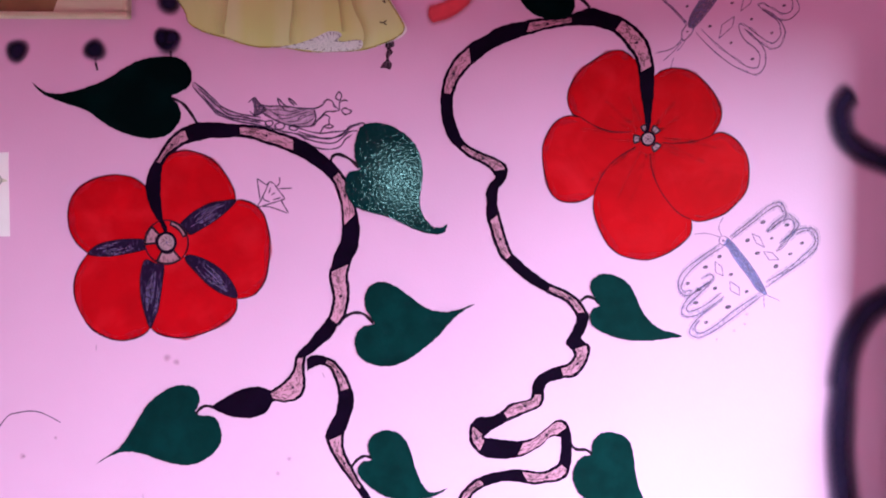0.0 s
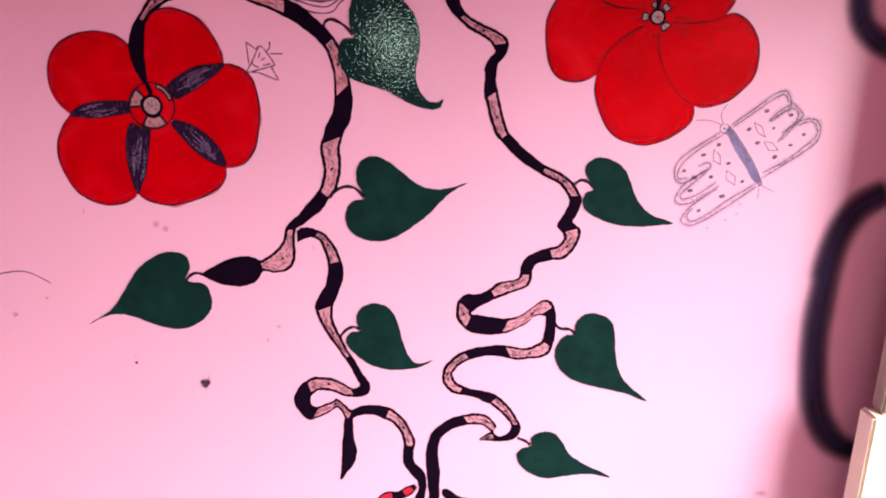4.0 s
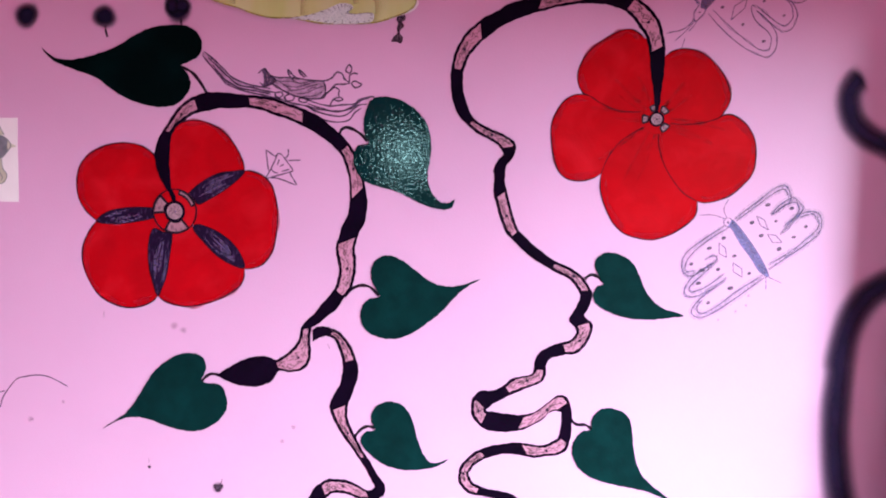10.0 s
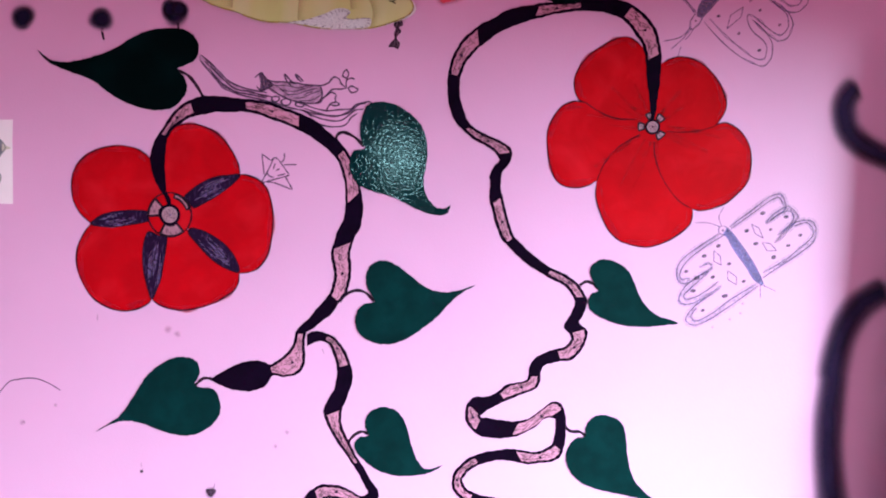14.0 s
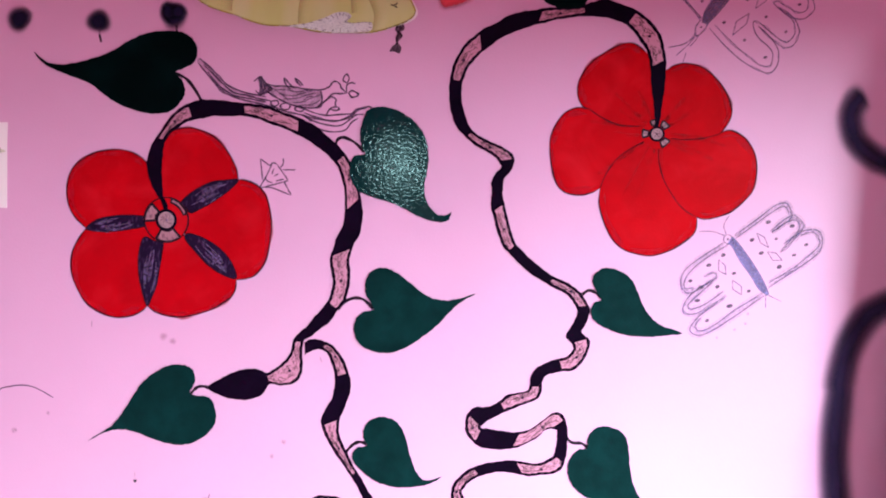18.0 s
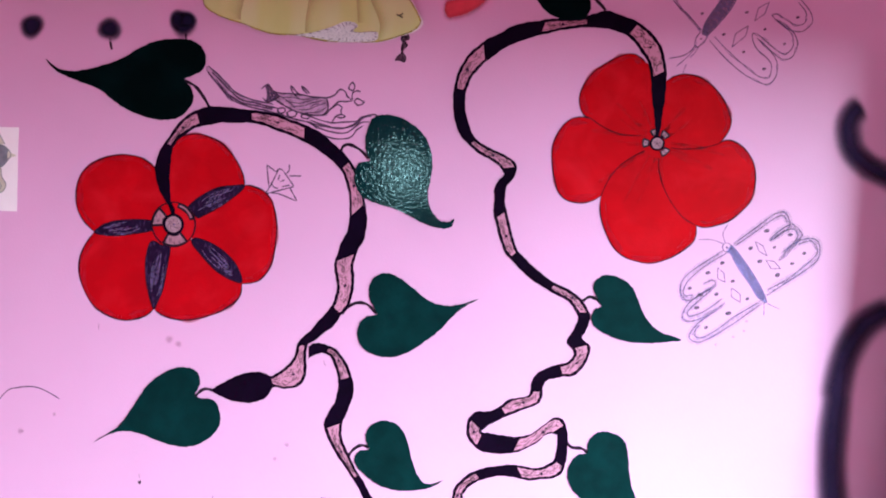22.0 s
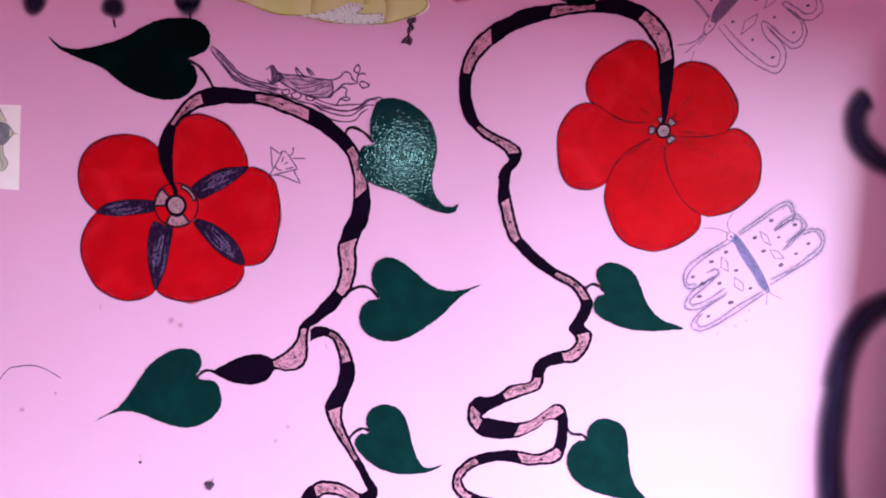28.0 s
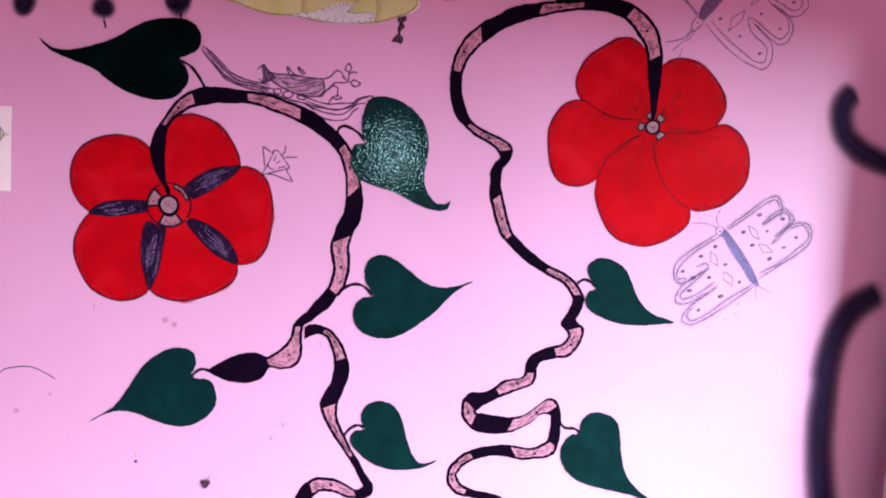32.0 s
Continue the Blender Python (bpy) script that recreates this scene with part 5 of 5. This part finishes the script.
high = butterfly("pencil drawing of a butterfly with a dark hatched body", BUTTERFLY_HIGH, BUTTERFLY_HIGH_BODY, BUTTERFLY_HIGH_MARKS, BUTTERFLY_HIGH_DIAMONDS, DUSK, "dusky purple hatched body")
bird = drawing("bird_drawing", "pencil drawing of a bird with a twig over a trailing nest", "pencil drawing", BIRD, 0.18, 0.12, DARK_PENCIL)
part("body", film(BIRD_BODY, 0.0002), FAINT, bird)
part("nest_shading", film(BIRD_SKETCH, 0.0002), HAZE, bird)
part("tail", film(BIRD_TAIL, 0.0002), DARK_PENCIL, bird)
for k, s in enumerate(BIRD_HATCH):
    stroke("hatch", s, 0.12, 0.0005, DARK_PENCIL, bird, seed=k)
drawing("arc_drawing", "thin pencilled arc ending in a small tail", "pencil drawing", ARCS, 0.16, 0.05, DARK_PENCIL)
drawing("crystal_drawing", "small pencilled star-like bud beside a petal", "pencil drawing", CRYSTAL, 0.19, 0.0, DARK_PENCIL)

# ---- sprayed marks
for k, (x, z, w) in enumerate(DOTS):
    ob = thing("sprayed_dot", "soft round black spray-paint dot on the wall", "spray mark", "sprayed dots")
    spray_dot("dot", x, z, w, SPRAY, ob, seed=k * 1.7)
    if k == 2:
        spray_dot("lobe", x - 0.62, z + 0.42, w * 0.72, SPRAY, ob, y=0.00016, seed=4.0)
        spray_dot("lobe", x + 0.55, z + 0.5, w * 0.66, SPRAY, ob, y=0.0002, seed=1.0)
    for tail in DOT_TAILS if k in (1, 2) else []:
        if abs(tail[0][0] - x) < 2:
            stroke("drip", tail, 0.3, 0.0006, STALK, ob, taper=False)
ring_mark = thing("sprayed_ring", "part of a red spray-painted curl on the wall", "spray mark")
spray_band("curl", RED_RING, SPRAY_RED, ring_mark)
scroll = thing("sprayed_scroll", "small black spray-painted scroll near the window", "spray mark", "black scrolls")
spray_band("curl", SCROLL_TOP, SOFT_SPRAY, scroll, grow=2.2)
scroll = thing("sprayed_scroll", "large black spray-painted oval scroll near the window", "spray mark", "black scrolls")
spray_band("curl", SCROLL_LOW, SOFT_SPRAY, scroll, grow=1.85)
blot = thing("dark_blot", "dried dark drip of paint under the paper dress", "stain")
part("drip", film(BLOT_SHAPE, 0.0006, 3), BLOT_SKIN, blot)
for k, (x, z, w) in enumerate(SPECKS):
    ob = thing("dark_speck", "small dark fleck on the pink paint", "stain", "flecks on the wall")
    spray_dot("halo", x, z, w * 1.2, BLOT, ob, seed=k * 3.1)
    rag = [(x + w * 0.5 * r * math.cos(a), z + w * 0.42 * r * math.sin(a)) for a, r in zip(np.linspace(0, math.tau, 11)[:-1], (1.0, 1.25, 0.8, 0.75, 1.1, 0.9, 0.7, 1.05, 1.15, 0.8))]
    part("fleck", film(rag, 0.0005, 3), BLOT_SKIN, ob)
    stroke("tail", [(x + w * 0.2, z + w * 0.3), (x + w * 0.36, z + w * 0.65), (x + w * 0.4, z + w * 0.95)], w * 0.07, 0.0005, BLOT_SKIN, ob)
for k, (x, z, w) in enumerate(SMUDGES):
    ob = thing("rosy_smudge", "faint rosy smudge on the pink paint", "stain", "smudges on the wall")
    spray_dot("smudge", x, z, w, SMUDGE, ob, seed=k * 2.2)

for k, (x, z, w) in enumerate(GRIME):
    ob = thing("grime_mark", "faint scuff on the pink paint", "stain", "smudges on the wall")
    spray_dot("scuff", x, z, w, SMUDGE, ob, squash=0.5, seed=k * 1.3)

TICKS = [[(-38.8, 126.9), (-38.8, 126.5), (-38.8, 126)], [(-10.1, 124.3), (-10, 124), (-9.8, 123.6)], [(-32.7, 108.2), (-32.6, 107.6)]]
for run in TICKS:
    ob = thing("pencil_tick", "tiny stray pencil tick on the pink paint", "pencil mark", "flecks on the wall")
    stroke("tick", run, 0.12, 0.0004, FAINT, ob)

# ---- paper dress cut-out
dress = thing("paper_dress", "yellow printed paper dress cut-out with white lace hem", "paper cut-out")
grown = [(x + (0.28 if x > -5 and z > 165 else 0.0), z) for x, z in DRESS]
part("backing", film(grown, 0.0030, back=0.0005), PAPER, dress, "white paper edge")
part("skirt", film(DRESS, 0.0040, back=-0.0032), YELLOW, dress)
FOLDS = [(-1, [(-22.2, 169.9, 2.15), (-22.4, 168.5, 2.2), (-22.5, 167.3, 2.6), (-22.7, 166.4, 2.63), (-22.7, 165.4, 2.29)]),
         (1, [(-14.4, 170.4, 1.32), (-14.4, 169, 1.55), (-14.5, 167.8, 1.78), (-14.7, 166, 1.54), (-14.7, 164.3, 1.43)]),
         (1, [(-9.2, 170.7, 1.27), (-8.8, 169.4, 1.3), (-8.6, 168.2, 1.32), (-8.4, 166.6, 1.43), (-8.3, 165.8, 1.19)]),
         (1, [(-7.7, 170.8, 1.76), (-7.2, 169.5, 2.16), (-6.8, 168.3, 2.13), (-5.9, 166.5, 2.41), (-5.6, 165.2, 1.89), (-5.9, 163.8, 1.42)])]
for side, f in FOLDS:
    fold_band("fold", f, side, OCHRE, dress, 0.0042)
rim = np.vstack([spline(DRESS, True, 5), spline(DRESS, True, 5)[:1]])
part("printed_edge", ribbon(rim, np.full(len(rim), 0.09), 0.0043, back=-0.0041), OLIVE, dress)
part("lace", film(DRESS_LACE, 0.0046, back=-0.0038), LACE, dress)

hem = spline(DRESS_LACE, True, 5)
for k in range(0, len(hem), 2):
    inward = (hem.mean(0) - hem[k]) / np.linalg.norm(hem.mean(0) - hem[k])
    tick = np.array([hem[k] + inward * f + np.array([0.12 * f, 0]) for f in (0.1, 0.3, 0.5)])
    part("lace_stitch", ribbon(tick, np.full(3, 0.045), 0.0049, back=-0.0047), PENCIL, dress)
for s in DRESS_TICKS:
    part("ink_tick", ribbon(spline(s, False, 4), np.full(4 * (len(s) - 1) + 1, 0.07), 0.0046, back=-0.0041), STALK, dress)

# ---- card with a printed bird
card = thing("paper_card", "small white card with a grey printed animal", "card")
part("sheet", film(CARD, 0.0020, smooth=False), PAPER, card)
CARD_HEAD = [(-53.53, 148.1), (-52.86, 148.37), (-52.07, 148.33), (-51.44, 147.91), (-51.07, 147.21), (-51.51, 146.43), (-52.16, 145.69), (-52.92, 145.77), (-53.55, 146.28), (-53.8, 147.25)]
CARD_BEAK = [(-51.43, 147.71), (-50.94, 147.42), (-50.35, 147.16), (-50.92, 146.96), (-51.46, 146.73)]
CARD_BODY = [(-53.8, 145.57), (-52.91, 145.64), (-52.29, 145.55), (-52.11, 144.41), (-51.6, 143.68), (-51.64, 143.02), (-52.16, 142.45), (-53.12, 142.38), (-53.73, 142.41)]
part("print", film(CARD_HEAD, 0.0025), INK, card)
part("print", film(CARD_BEAK, 0.0026), DUN, card)
part("print", film(CARD_BODY, 0.0024), DUN, card)
CARD_LINES = [[(-53.57, 145.13), (-52.97, 145.3), (-52.8, 144.52), (-52.81, 143.2), (-53.27, 142.77)], [(-53.35, 144.65), (-53.24, 143.67), (-53.35, 143.0)], [(-52.69, 145.19), (-52.5, 143.88), (-52.13, 143.25), (-52.31, 142.74)], [(-53.91, 149.84), (-53.31, 150.21), (-52.82, 149.98), (-52.39, 149.32), (-51.87, 148.47)], [(-53.1, 150.09), (-52.75, 149.86), (-52.88, 149.65)], [(-53.36, 148.11), (-53.45, 147.11), (-53.14, 146.15)], [(-51.99, 148.13), (-51.76, 147.4), (-52.06, 146.39)]]
for run in [CARD_HEAD + CARD_HEAD[:1], CARD_BODY] + CARD_LINES:
    stroke("print_line", run, 0.12, 0.0031, INK, card)
crest = [(-53.9, 149.71), (-53.31, 150.15), (-52.82, 149.92), (-52.38, 149.29), (-52.01, 148.53), (-53.03, 148.39), (-53.7, 148.15)]
part("print", film(crest, 0.0024), DUN, card)

# ---- framed picture
picture = thing("picture_frame", "thin pale frame round a brown picture with a cream glass reflection painted on", "picture frame")
x0, x1, z0, z1 = -0.64, -0.3445, 1.672, 2.03
part("picture", box((x0 + 0.004, -0.008, z0 + 0.004), (x1 - 0.004, -0.001, z1 - 0.004)), BROWN, picture)
# Reflection in the glass, laid over the picture as a pale sheet.
part("painted_glare", film([(-44.0, 167.7), (-34.9, 167.7), (-34.9, 176), (-41, 176)], 0.0090, smooth=False, back=-0.0082), GLASS_GLARE, picture)
for lo, hi in (((x0, -0.014, z0), (x1, -0.0008, z0 + 0.006)), ((x0, -0.014, z1 - 0.006), (x1, -0.0008, z1)),
               ((x0, -0.014, z0 + 0.006), (x0 + 0.006, -0.0008, z1 - 0.006)), ((x1 - 0.006, -0.014, z0 + 0.006), (x1, -0.0008, z1 - 0.006))):
    part("moulding", box(lo, hi, 0.0012), MOULDING, picture)
